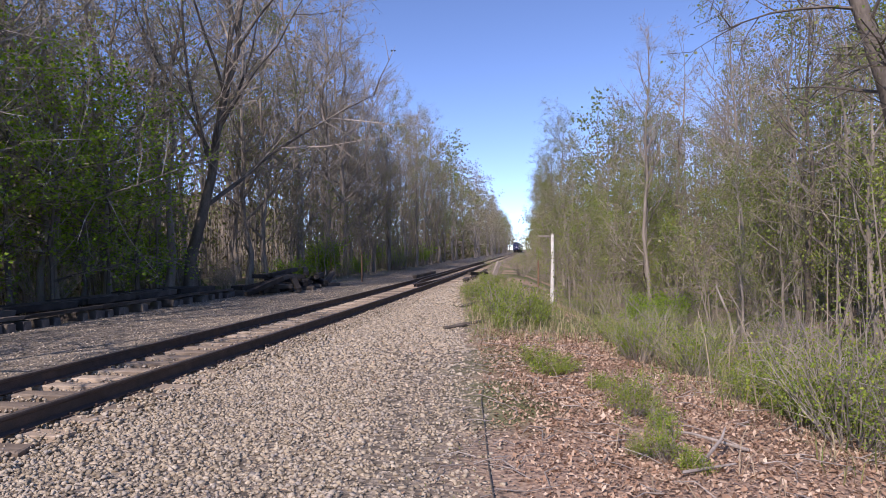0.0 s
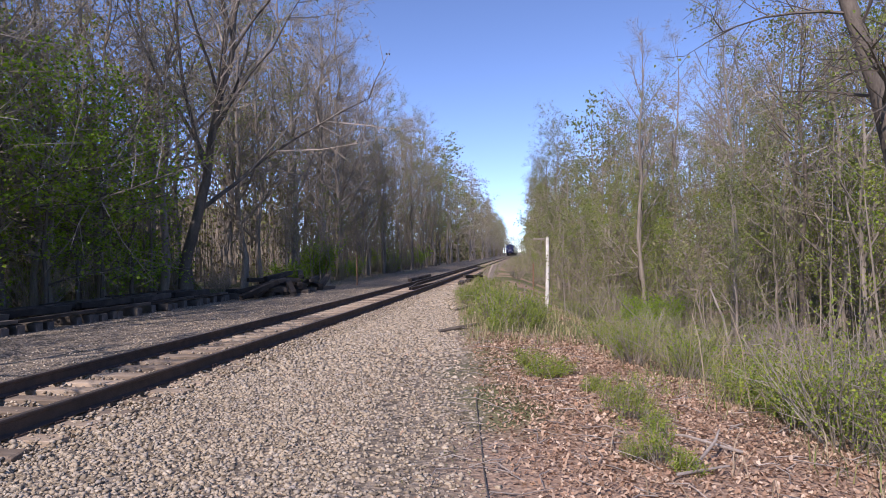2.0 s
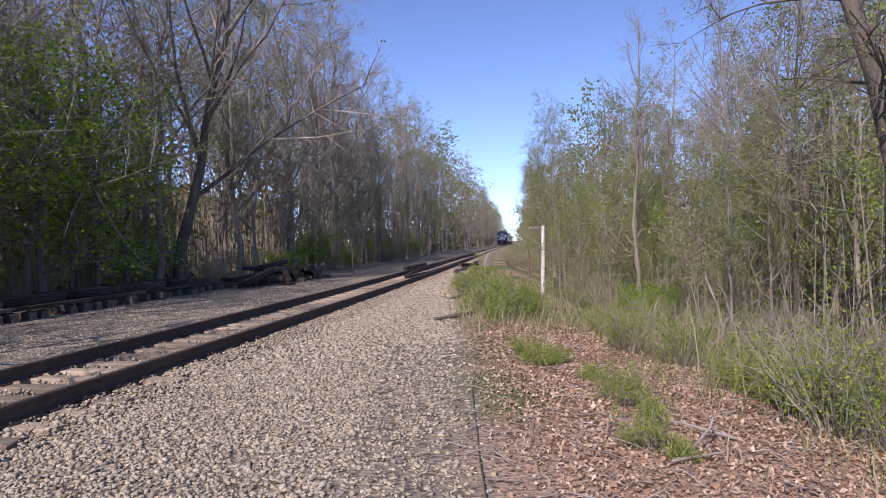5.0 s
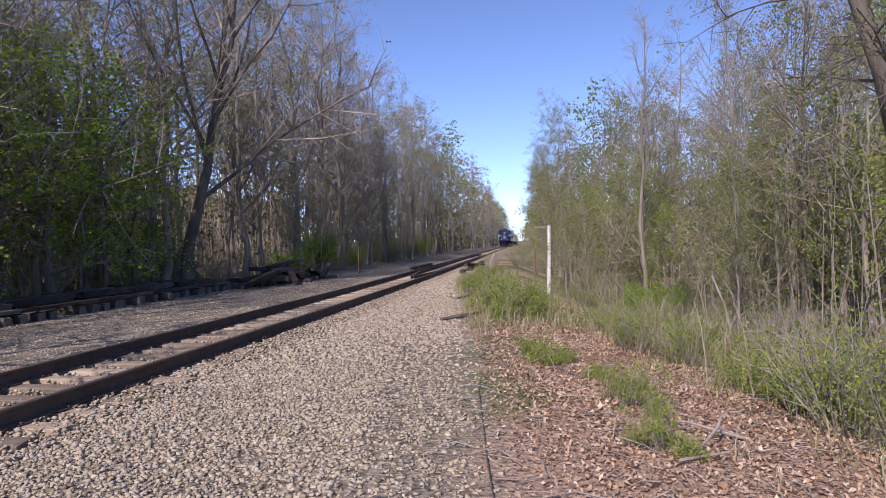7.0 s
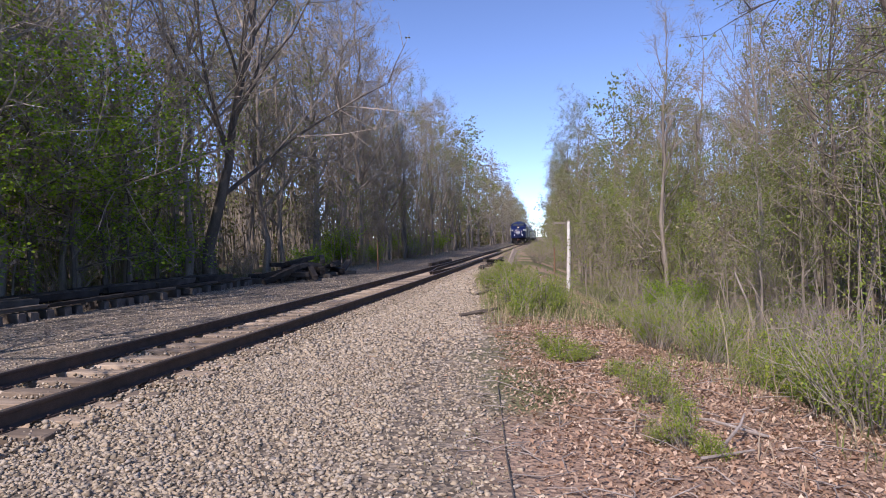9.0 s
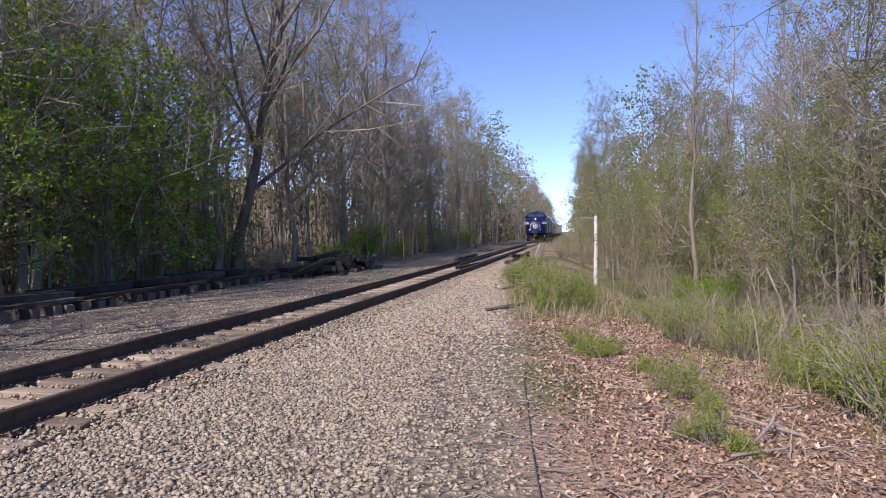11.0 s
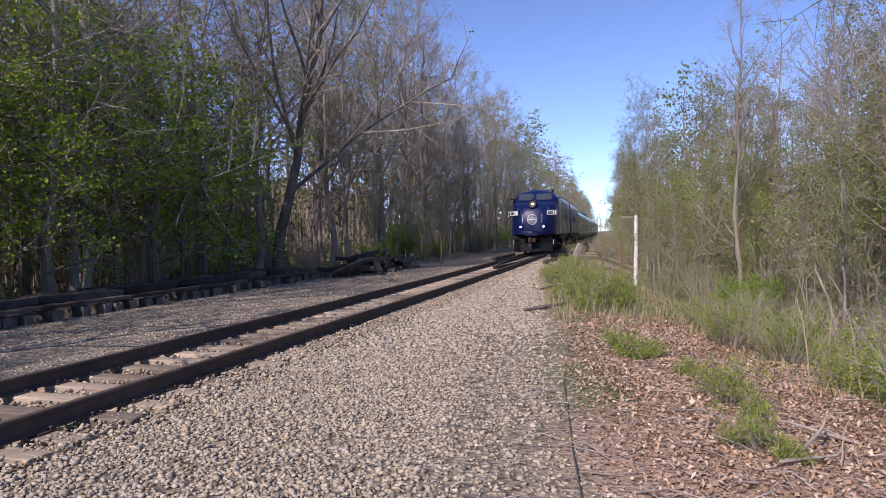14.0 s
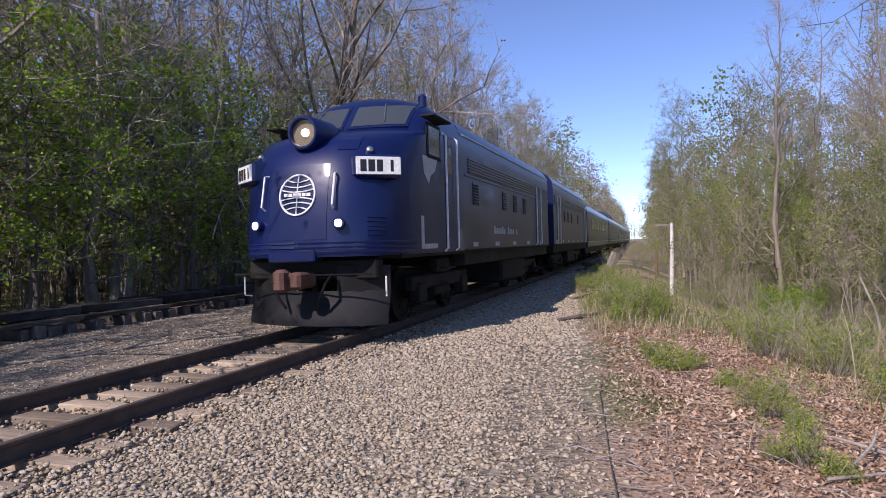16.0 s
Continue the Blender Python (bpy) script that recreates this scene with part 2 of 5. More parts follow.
# ---- geometry helpers ----
class Geo:
    """Collects vertices and faces of one mesh, with a material slot per face."""

    def __init__(self):
        self.v, self.f, self.m = [], [], []

    def add(self, verts, faces, slot=0):
        k = len(self.v)
        self.v.extend(tuple(p) for p in verts)
        self.f.extend([tuple(i + k for i in q) for q in faces])
        self.m.extend([slot] * len(faces))
        return self

    def box(self, x0, x1, y0, y1, z0, z1, slot=0, bevel=0.0):
        b = min(bevel, (x1 - x0) * 0.45, (y1 - y0) * 0.45, (z1 - z0) * 0.45)
        if b <= 0:
            vs = [(x, y, z) for x in (x0, x1) for y in (y0, y1) for z in (z0, z1)]
            return self.add(vs, [(0, 1, 3, 2), (4, 6, 7, 5), (0, 4, 5, 1), (2, 3, 7, 6), (0, 2, 6, 4), (1, 5, 7, 3)], slot)
        rings = []
        for z, s in ((z0, b), (z0 + b, 0), (z1 - b, 0), (z1, b)):
            xa, xb, ya, yb = x0 + s, x1 - s, y0 + s, y1 - s
            rings.append([(xa + b, ya, z), (xb - b, ya, z), (xb, ya + b, z), (xb, yb - b, z), (xb - b, yb, z), (xa + b, yb, z), (xa, yb - b, z), (xa, ya + b, z)])
        return self.loft(rings, True, True, slot)

    def loft(self, rings, closed=True, caps=False, slot=0):
        n = len(rings[0])
        vs = [p for r in rings for p in r]
        fs = []
        for i in range(len(rings) - 1):
            for j in range(n if closed else n - 1):
                k = (j + 1) % n
                fs.append((i * n + j, i * n + k, (i + 1) * n + k, (i + 1) * n + j))
        if caps:
            fs.append(tuple(range(n - 1, -1, -1)))
            fs.append(tuple((len(rings) - 1) * n + j for j in range(n)))
        return self.add(vs, fs, slot)

    def tube(self, pts, radii, sides=6, slot=0, caps=True):
        pts = [Vector(p) for p in pts]
        if isinstance(radii, (int, float)):
            radii = [radii] * len(pts)
        rings, up = [], None
        for i, p in enumerate(pts):
            d = (pts[min(i + 1, len(pts) - 1)] - pts[max(i - 1, 0)]).normalized()
            if up is None:
                up = Vector((1, 0, 0)) if abs(d.x) < 0.8 else Vector((0, 1, 0))
            a = d.cross(up).normalized()
            up = a.cross(d).normalized()
            rings.append([p + (a * math.cos(t) + up * math.sin(t)) * radii[i] for t in (2 * math.pi * j / sides for j in range(sides))])
        return self.loft(rings, True, caps, slot)

    def lathe(self, centre, axis, rows, sides=24, slot=0):
        """Rings of (distance along the axis, radius) turned round it, closed at both ends."""
        c, d = Vector(centre), Vector(axis).normalized()
        a = d.orthogonal().normalized()
        b = d.cross(a)
        rings = [[c + d * s + (a * math.cos(t) + b * math.sin(t)) * r for t in (2 * math.pi * j / sides for j in range(sides))] for s, r in rows]
        return self.loft(rings, True, True, slot)

    def disc(self, c, axis, r, depth, sides=20, slot=0):
        c, axis = Vector(c), Vector(axis).normalized()
        return self.tube([c, c + axis * depth], r, sides, slot)

    def moved(self, m):
        self.v = [tuple(m @ Vector(p)) for p in self.v]
        return self

    def mesh(self, name, mats, smooth_angle=None):
        me = bpy.data.meshes.new(name)
        me.from_pydata(self.v, [], self.f)
        for m in mats:
            me.materials.append(m)
        if len(mats) > 1:
            me.polygons.foreach_set("material_index", np.array(self.m, dtype=np.int32))
        if smooth_angle:
            me.polygons.foreach_set("use_smooth", np.ones(len(self.f), dtype=bool))
            me.set_sharp_from_angle(angle=radians(smooth_angle))
        me.update()
        return me


def mesh_arrays(name, verts, quads, mats):
    """A mesh from arrays, for the many small pieces of one stuff."""
    me = bpy.data.meshes.new(name)
    verts, quads = np.asarray(verts, dtype=np.float32), np.asarray(quads, dtype=np.int32)
    me.vertices.add(len(verts))
    me.vertices.foreach_set("co", verts.ravel())
    me.loops.add(quads.size)
    me.loops.foreach_set("vertex_index", quads.ravel())
    me.polygons.add(len(quads))
    me.polygons.foreach_set("loop_start", np.arange(0, quads.size, quads.shape[1], dtype=np.int32))
    for m in mats:
        me.materials.append(m)
    me.update(calc_edges=True)
    me.validate()
    return me


def part(name, geo, mats, parent, label="", smooth_angle=35, at=None):
    mats = mats if isinstance(mats, (list, tuple)) else [mats]
    me = geo if isinstance(geo, bpy.types.Mesh) else geo.mesh(name, mats, smooth_angle)
    ob = new(name, me)
    ob.parent = parent
    if at is not None:
        ob.matrix_basis = at
    if label:
        tagged(ob, label)
    return ob


def thing(name, label, category, m=None, group="", kind=""):
    ob = new(name)
    ob.empty_display_size = 0.2
    if m is not None:
        ob.matrix_basis = m
    return tagged(ob, label, category, group, kind)


# ---- ground ----
def graded(parts):
    out = []
    for a, b, step in parts:
        out.extend(np.arange(a, b, step).tolist())
    return out + [parts[-1][1]]


def build_ground():
    xs = graded([(-2500, -400, 700), (-400, -60, 40), (-60, -14, 1.5), (-14, 14, 0.3), (14, 60, 1.5), (60, 400, 40), (400, 2500, 700)])
    ys = graded([(-400, -40, 60), (-40, 2, 2), (2, 36, 0.34), (36, 130, 1.2), (130, 420, 6), (420, 4000, 400)])
    nx, ny = len(xs), len(ys)
    verts, gravel, litter = [], [], []
    for y in ys:
        shift = track_x(min(y, 450.0))
        for x in xs:
            wx = x + shift
            verts.append((wx, y, ground_z(wx, y)))
            n1 = noise.noise((wx * 0.7, y * 0.7, 3)) * 0.45 + noise.noise((wx * 2.5, y * 2.5, 9)) * 0.2
            e = gravel_edge(y)
            gravel.append((1 - smooth(e - 0.35, e + 0.45, x + n1)) if x > 0 else (1 - smooth(7.0, 9.0, -x + n1)))
            litter.append(smooth(-0.1, 0.25, noise.noise((wx * 0.35, y * 0.35, 21)) + 0.35 * noise.noise((wx * 1.4, y * 1.4, 2)) + (0.35 if x > 0 and y < 12 and x < bank_edge(y) + 0.5 else -0.05)))
    quads = [(j * nx + i, j * nx + i + 1, (j + 1) * nx + i + 1, (j + 1) * nx + i) for j in range(ny - 1) for i in range(nx - 1)]
    m, n, l, b = nodes_of("ground_cover")
    ag, al = n.new("ShaderNodeAttribute"), n.new("ShaderNodeAttribute")
    ag.attribute_name, al.attribute_name = "gravel", "litter"
    fine, mid = noise_node(n, l, 22.0, 6.0), noise_node(n, l, 1.3, 5.0)
    vor = n.new("ShaderNodeTexVoronoi")
    vor.inputs["Scale"].default_value = 17.0
    l.new(fine.inputs["Vector"].links[0].from_socket, vor.inputs["Vector"])
    stone = ramp(n, l, vor.outputs["Color"], [(0.1, (0.08, 0.067, 0.05)), (0.5, (0.22, 0.185, 0.14)), (0.9, (0.40, 0.34, 0.26))]).outputs[0]
    stone = mixed(n, l, 0.55, stone, ramp(n, l, mid.outputs["Fac"], [(0.3, (0.62, 0.60, 0.58)), (0.7, (1.15, 1.12, 1.08))]).outputs[0], "MULTIPLY")
    leaf = ramp(n, l, fine.outputs["Fac"], [(0.3, (0.16, 0.105, 0.075)), (0.5, (0.34, 0.235, 0.165)), (0.75, (0.50, 0.38, 0.28))]).outputs[0]
    grass = ramp(n, l, fine.outputs["Fac"], [(0.3, (0.07, 0.09, 0.03)), (0.55, (0.15, 0.16, 0.06)), (0.75, (0.27, 0.24, 0.12))]).outputs[0]
    wild = mixed(n, l, al.outputs["Fac"], grass, leaf)
    l.new(mixed(n, l, ag.outputs["Fac"], wild, stone), b.inputs["Base Color"])
    b.inputs["Roughness"].default_value = 0.95
    add = n.new("ShaderNodeMath")
    l.new(vor.outputs["Distance"], add.inputs[0])
    l.new(fine.outputs["Fac"], add.inputs[1])
    bumped(n, l, b, add.outputs[0], 0.9, 0.03)
    me = mesh_arrays("ground", verts, quads, [m])
    for name, vals in (("gravel", gravel), ("litter", litter)):
        me.attributes.new(name, "FLOAT", "POINT").data.foreach_set("value", np.array(vals, dtype=np.float32))
    me.polygons.foreach_set("use_smooth", np.ones(len(quads), dtype=bool))
    tagged(new("ground", me), "gravel, leaf litter and rough grass beside a railway", "ground", kind="structure")


build_ground()

CUBE = np.array([(x, y, z) for x in (-1, 1) for y in (-1, 1) for z in (-1, 1)], dtype=np.float64)
CUBE_Q = np.array([(0, 1, 3, 2), (4, 6, 7, 5), (0, 4, 5, 1), (2, 3, 7, 6), (0, 2, 6, 4), (1, 5, 7, 3)])


def turns(rng, n):
    """n random rotation matrices."""
    q = rng.normal(size=(n, 4))
    q /= np.linalg.norm(q, axis=1)[:, None]
    w, x, y, z = q.T
    return np.stack([1 - 2 * (y * y + z * z), 2 * (x * y - z * w), 2 * (x * z + y * w), 2 * (x * y + z * w), 1 - 2 * (x * x + z * z), 2 * (y * z - x * w),
                     2 * (x * z - y * w), 2 * (y * z + x * w), 1 - 2 * (x * x + y * y)], axis=1).reshape(n, 3, 3)


def scatter_stones(name, label, spots, sizes, seed, mat):
    rng = np.random.default_rng(seed)
    n = len(spots)
    v = (CUBE[None] * rng.uniform(0.72, 1.08, (n, 8, 1)) + rng.uniform(-0.38, 0.38, (n, 8, 3))) * rng.uniform(0.42, 1.25, (n, 1, 3)) * sizes[:, None, None]
    v = np.einsum("nij,nkj->nki", turns(rng, n), v)
    v[:, :, 2] *= 0.7
    v += spots[:, None, :]
    q = CUBE_Q[None] + 8 * np.arange(n)[:, None, None]
    ob = new(name, mesh_arrays(name, v.reshape(-1, 3), q.reshape(-1, 4), [mat]))
    return tagged(ob, label, "gravel", kind="stuff")


def spots_in(rng, count, y0, y1, o0, o1, lift, power=1.0):
    ys = y0 + (y1 - y0) * rng.uniform(0, 1, count) ** power
    out = np.empty((count, 3))
    for i, y in enumerate(ys):
        a = o0(y) if callable(o0) else o0
        c = o1(y) if callable(o1) else o1
        x = track_x(y) + rng.uniform(a, c)
        out[i] = (x, y, ground_z(x, y) + lift * rng.uniform(-0.6, 1.0))
    return out


def build_ballast():
    rng = np.random.default_rng(5)
    edge = lambda y: max(1.5, gravel_edge(y) + rng.normal(0, 0.22))
    near = spots_in(rng, 24000, 3.4, 9.0, 1.25, edge, 0.012)
    mid = spots_in(rng, 13000, 9.0, 19.0, 1.25, edge, 0.014)
    far = spots_in(rng, 7500, 19.0, 48.0, 1.2, edge, 0.016)
    spots = np.concatenate([near, mid, far])
    sizes = np.concatenate([rng.uniform(0.008, 0.0225, len(near)), rng.uniform(0.015, 0.033, len(mid)), rng.uniform(0.026, 0.052, len(far))])
    keep = np.array([not (y < 11 and x - track_x(y) > gravel_edge(y) - 1.0 and rng.random() < 0.62) for x, y, z in spots])
    spots, sizes = spots[keep], sizes[keep]
    scatter_stones("ballast_stones", "grey-brown crushed stone ballast on the track shoulder", spots, sizes, 6, M_STONE)
    ends = spots_in(rng, 6500, 2.8, 30.0, 0.90, 1.55, 0.0)
    ends[:, 2] = -0.035 + rng.uniform(-0.02, 0.035, len(ends)) + 0.012 * (ends[:, 1] > 9)
    scatter_stones("ballast_stones", "crushed stone ballast heaped over the tie ends", ends, rng.uniform(0.010, 0.024, len(ends)), 9, M_STONE)
    between = spots_in(rng, 9000, 2.5, 24.0, -1.45, 1.3, 0.0)
    between[:, 2] = -0.045 + rng.uniform(-0.03, 0.022, len(between))
    scatter_stones("ballast_stones", "crushed stone ballast lying between the ties", between, rng.uniform(0.012, 0.025, len(between)), 7, M_STONE)
    left = spots_in(rng, 7000, 5.0, 32.0, -6.9, -1.3, 0.008)
    scatter_stones("gravel", "grey gravel in the shade beyond the track", left, rng.uniform(0.009, 0.022, len(left)), 8, M_STONE)


build_ballast()


# ---- railway track ----
RAIL_TOP = 0.17
PROFILE = [(-0.07, 0), (0.07, 0), (0.07, 0.011), (0.012, 0.028), (0.009, 0.122), (0.034, 0.135), (0.036, 0.158), (0.03, 0.168), (-0.03, 0.168), (-0.036, 0.158), (-0.034, 0.135), (-0.009, 0.122), (-0.012, 0.028), (-0.07, 0.011)]


def rail_geo(offset, y0, y1, z=0.002):
    ys = graded([(y0, 60.0, 2.0), (60.0, y1, 12.0)]) if y1 > 60 else graded([(y0, y1, 1.5)])
    g = Geo()
    rings = [[(track_x(y) + (offset(y) if callable(offset) else offset) + px, y, z + pz) for px, pz in PROFILE] for y in ys]
    g.loft(rings, True, True)
    n = len(PROFILE)
    for i in range(len(ys) - 1):
        g.m[i * n + 7] = 1
    return g


def build_track():
    t = thing("railway_track", "single railway track with rusty rails on weathered timber ties", "railway track", kind="structure")
    part("rail", rail_geo(0.7525, -30, 468), [M_RAIL, M_RAILTOP], t, "rust-brown steel rail with a worn top")
    part("rail", rail_geo(-0.7525, -30, 468), [M_RAIL, M_RAILTOP], t, "rust-brown steel rail with a worn top")
    for s in (-1, 1):
        nose = lambda y, s=s: s * (0.06 + 0.39 * smooth(28.5, 33.0, y) - 0.39 * smooth(70.0, 75.0, y))
        part("guard_rail", rail_geo(nose, 28.5, 75.0, -0.035), [M_RAIL, M_RAILTOP], t, "rusty guard rail between the running rails")
    rng = random.Random(4)
    tie_g = [Geo().box(-1.3, 1.3, -0.115, 0.115, -0.17, 0.0, 0, 0.012) for _ in range(3)]
    meshes = []
    for k, g in enumerate(tie_g):
        g.v = [(x + rng.uniform(-0.02, 0.02), y + rng.uniform(-0.008, 0.008), z + rng.uniform(-0.006, 0.002)) for x, y, z in g.v]
        meshes.append(g.mesh("tie", [M_TIE]))
    plate = Geo().box(-0.1, 0.1, -0.09, 0.09, 0.0, 0.012).mesh("tie_plate", [M_SPIKE])
    spike = Geo()
    spike.tube([(0, 0, -0.01), (0, 0, 0.03)], 0.009, 6)
    spike.box(-0.02, 0.012, -0.013, 0.013, 0.028, 0.045, 0, 0.004)
    spike_me = spike.mesh("spike", [M_SPIKE])
    rest, y, i = Geo(), -6.0, 0
    while y < 466:
        tx, turn = track_x(y), track_turn(y)
        bridge = 38.0 < y < 56.0
        if i < 280:
            m = pose(tx + rng.uniform(-0.04, 0.04), y, rng.uniform(-0.016, -0.002), 0, 0, turn + rng.uniform(-1.2, 1.2))
            if bridge:
                m = m @ Matrix.Diagonal((1.12, 1, 1, 1))
            part("tie", meshes[i % 3], None, t, "", at=m)
            if 2 < y < 34:
                for s in (-1, 1):
                    part("tie_plate", plate, None, t, at=pose(tx + s * 0.7525, y, -0.006, 0, 0, turn))
                    for e, d in ((-1, 0.05), (1, -0.05), (-1, -0.045), (1, 0.045)):
                        if rng.random() < 0.5:
                            part("spike", spike_me, None, t, at=pose(tx + s * 0.7525 + e * 0.083, y + d, -0.018 + rng.choice((0, 0, 0.012)), 0, rng.uniform(-9, 9), 0 if e > 0 else 180))
        else:
            rest.box(tx - 1.3, tx + 1.3, y - 0.115, y + 0.115, -0.17, -0.008)
        y += 0.52 + rng.uniform(-0.05, 0.05)
        i += 1
    tagged(part("tie_row", rest, [M_TIE], t), "weathered ties far along the track", kind="stuff")


build_track()


# ---- trees ----
def bent(rng, start, way, length, steps, wander, lift):
    """Points of a limb that wanders and turns towards the light."""
    pts, p, d = [Vector(start)], Vector(start), Vector(way).normalized()
    for _ in range(steps):
        d = (d + Vector((rng.uniform(-1, 1), rng.uniform(-1, 1), rng.uniform(-0.7, 0.9))) * wander + Vector((0, 0, lift))).normalized()
        p = p + d * (length / steps)
        pts.append(p.copy())
    return pts


def along(pts, f):
    k = min(f, 0.999) * (len(pts) - 1)
    i = int(k)
    return pts[i].lerp(pts[i + 1], k - i), (pts[i + 1] - pts[i]).normalized()


def sideways(rng, d, angle):
    """A way that leaves d at the given angle, to any side."""
    a = d.orthogonal().normalized()
    a.rotate(Matrix.Rotation(rng.uniform(0, 2 * math.pi), 3, d))
    return d * math.cos(radians(angle)) + a * math.sin(radians(angle))


def leaf_quads(rng, centres, size, spread):
    """Small pointed leaves, each a folded diamond, round the given points."""
    n = len(centres)
    shape = np.array([(0, 0, 0), (0.5, 0.42, 0.1), (0, 1.0, -0.08), (-0.5, 0.42, 0.1)])
    v = shape[None] * (size * rng.uniform(0.55, 1.3, (n, 1, 1)))
    v = np.einsum("nij,nkj->nki", turns(rng, n), v)
    return v + (centres + rng.normal(0, spread, (n, 3)))[:, None, :]


def grow(seed, h, r, spread, n1, n2, n3, start, leaves, size, mats, lean=(0, 0), angle=(35, 65), shrink=0.65, scatter=0.12, stout=0.42, lift=0.06):
    """Meshes of one tree: trunk with its limbs, and the crown of twigs and leaves."""
    rng, nrg = random.Random(seed), np.random.default_rng(seed)
    wood, crown, tips = Geo(), Geo(), []
    steps = 10
    trunk = [Vector((lean[0] * (k / steps) ** 1.3 + rng.uniform(-1, 1) * 0.012 * h * (k > 0), lean[1] * (k / steps) ** 1.3 + rng.uniform(-1, 1) * 0.012 * h * (k > 0), h * k / steps - 0.15 * (k == 0))) for k in range(steps + 1)]
    wood.tube(trunk, [r * (1.35 if k == 0 else 1.0 - 0.93 * (k / steps) ** 0.9) for k in range(steps + 1)], 8)
    for i in range(n1):
        f = start + (0.98 - start) * (i + rng.random()) / n1
        p, d = along(trunk, f)
        way = sideways(rng, d, rng.uniform(*angle))
        ln = spread * (1 - shrink * (f - start) / (1 - start)) * rng.uniform(0.65, 1.15)
        limb = bent(rng, p, way, ln, 5, 0.18, lift)
        r1 = max(0.012, r * stout * (1.05 - f) + 0.012)
        wood.tube(limb, [r1 * (1 - 0.8 * k / 5) for k in range(6)], 5, 0, False)
        for j in range(n2):
            g = 0.22 + 0.78 * (j + rng.random()) / n2
            p2, d2 = along(limb, g)
            ln2 = ln * 0.5 * (1.15 - 0.6 * g) * rng.uniform(0.6, 1.2)
            br = bent(rng, p2, sideways(rng, d2, rng.uniform(32, 75)), ln2, 2, 0.2, 0.05)
            r2 = max(0.007, r1 * 0.4)
            crown.tube(br, [r2 * (1 - 0.7 * k / 2) for k in range(3)], 3, 0, False)
            for _ in range(n3):
                p3, d3 = along(br, rng.uniform(0.15, 1.0))
                tw = bent(rng, p3, sideways(rng, d3, rng.uniform(25, 80)), ln2 * rng.uniform(0.35, 0.75) + 0.12, 1, 0.22, 0.03)
                crown.tube(tw, [max(0.005, r2 * 0.5), 0.003], 3, 0, False)
                for _ in range(leaves):
                    tips.append(along(tw, rng.uniform(0.1, 1.0))[0])
    wood_me = wood.mesh("trunk", [mats[0]], 60)
    if tips:
        lv = leaf_quads(nrg, np.array([tuple(t) for t in tips]), size, scatter)
        k = len(crown.v)
        crown.v.extend(map(tuple, lv.reshape(-1, 3).tolist()))
        crown.f.extend((k + 4 * i, k + 4 * i + 1, k + 4 * i + 2, k + 4 * i + 3) for i in range(len(lv)))
        crown.m.extend([1] * len(lv))
    return wood_me, crown.mesh("crown", [mats[1], mats[2]])


def tree_kind(label, seed, category="tree", group="", **kw):
    """A master tree, kept to be copied: two parts under an Empty."""
    wood, crown = grow(seed, **kw)
    return (label, category, group, wood, crown)


def plant(kind, x, y, turn=0.0, size=1.0, lean=0.0, wide=1.0):
    label, category, group, wood, crown = kind
    z = ground_z(x, y)
    t = thing("shrub" if category == "shrub" else "tree", label, category, pose(x, y, z - 0.03, lean, 0, turn) @ Matrix.Diagonal((size * wide, size * wide, size, 1)), group)
    part("stem_clump" if category == "shrub" else "trunk", wood, None, t)
    part("crown", crown, None, t)
    return t


BARE = [tree_kind("tall nearly bare tree with fine grey twigs and brown buds", 11 + k, group="woodland trees", h=h, r=r, spread=sp, n1=n1, n2=7, n3=4, start=st, leaves=6, size=0.066,
                  mats=(M_BARK, M_TWIG, M_LEAF_BUD), lean=ln, angle=(32, 68), scatter=0.1)
        for k, (h, r, sp, n1, st, ln) in enumerate([(16.5, 0.17, 5.4, 20, 0.24, (0.9, 0)), (15.0, 0.13, 4.6, 18, 0.20, (-0.4, 0.6)), (14.0, 0.15, 4.8, 18, 0.16, (0.3, -0.5))])]
GREEN = [tree_kind("slender tree with fresh bright green spring leaves", 31 + k, group="woodland trees", h=h, r=r, spread=sp, n1=n1, n2=6, n3=3, start=0.14, leaves=9, size=0.095,
                   mats=(M_BARK_DARK, M_TWIG, M_LEAF_GREEN), angle=(62, 92), shrink=0.45, scatter=0.13, lift=-0.01)
         for k, (h, r, sp, n1) in enumerate([(9.5, 0.085, 3.3, 18), (7.5, 0.07, 2.8, 16), (11.5, 0.11, 3.4, 20)])]
PALE = [tree_kind("young tree with a haze of pale green opening leaves", 51 + k, group="woodland trees", h=h, r=r, spread=sp, n1=n1, n2=7, n3=4, start=st, leaves=12, size=0.062,
                  mats=(M_BARK, M_TWIG, M_LEAF_PALE), lean=ln, angle=(30, 62), shrink=0.5, scatter=0.12)
        for k, (h, r, sp, n1, st, ln) in enumerate([(13.0, 0.12, 3.9, 18, 0.14, (-0.3, 0.2)), (10.5, 0.09, 3.4, 17, 0.07, (0.3, 0.3)), (8.0, 0.08, 3.0, 16, 0.04, (0, 0))])]
FAR = [tree_kind("", 71 + k, h=h, r=0.15, spread=4.8, n1=10, n2=4, n3=2, start=0.08, leaves=10, size=0.21,
                 mats=(M_BARK, M_TWIG, mat), angle=(28, 65), scatter=0.35)
       for k, (h, mat) in enumerate([(15.0, M_LEAF_BUD), (14.0, M_LEAF_PALE), (13.0, M_LEAF_BUD), (12.0, M_LEAF_PALE)])]
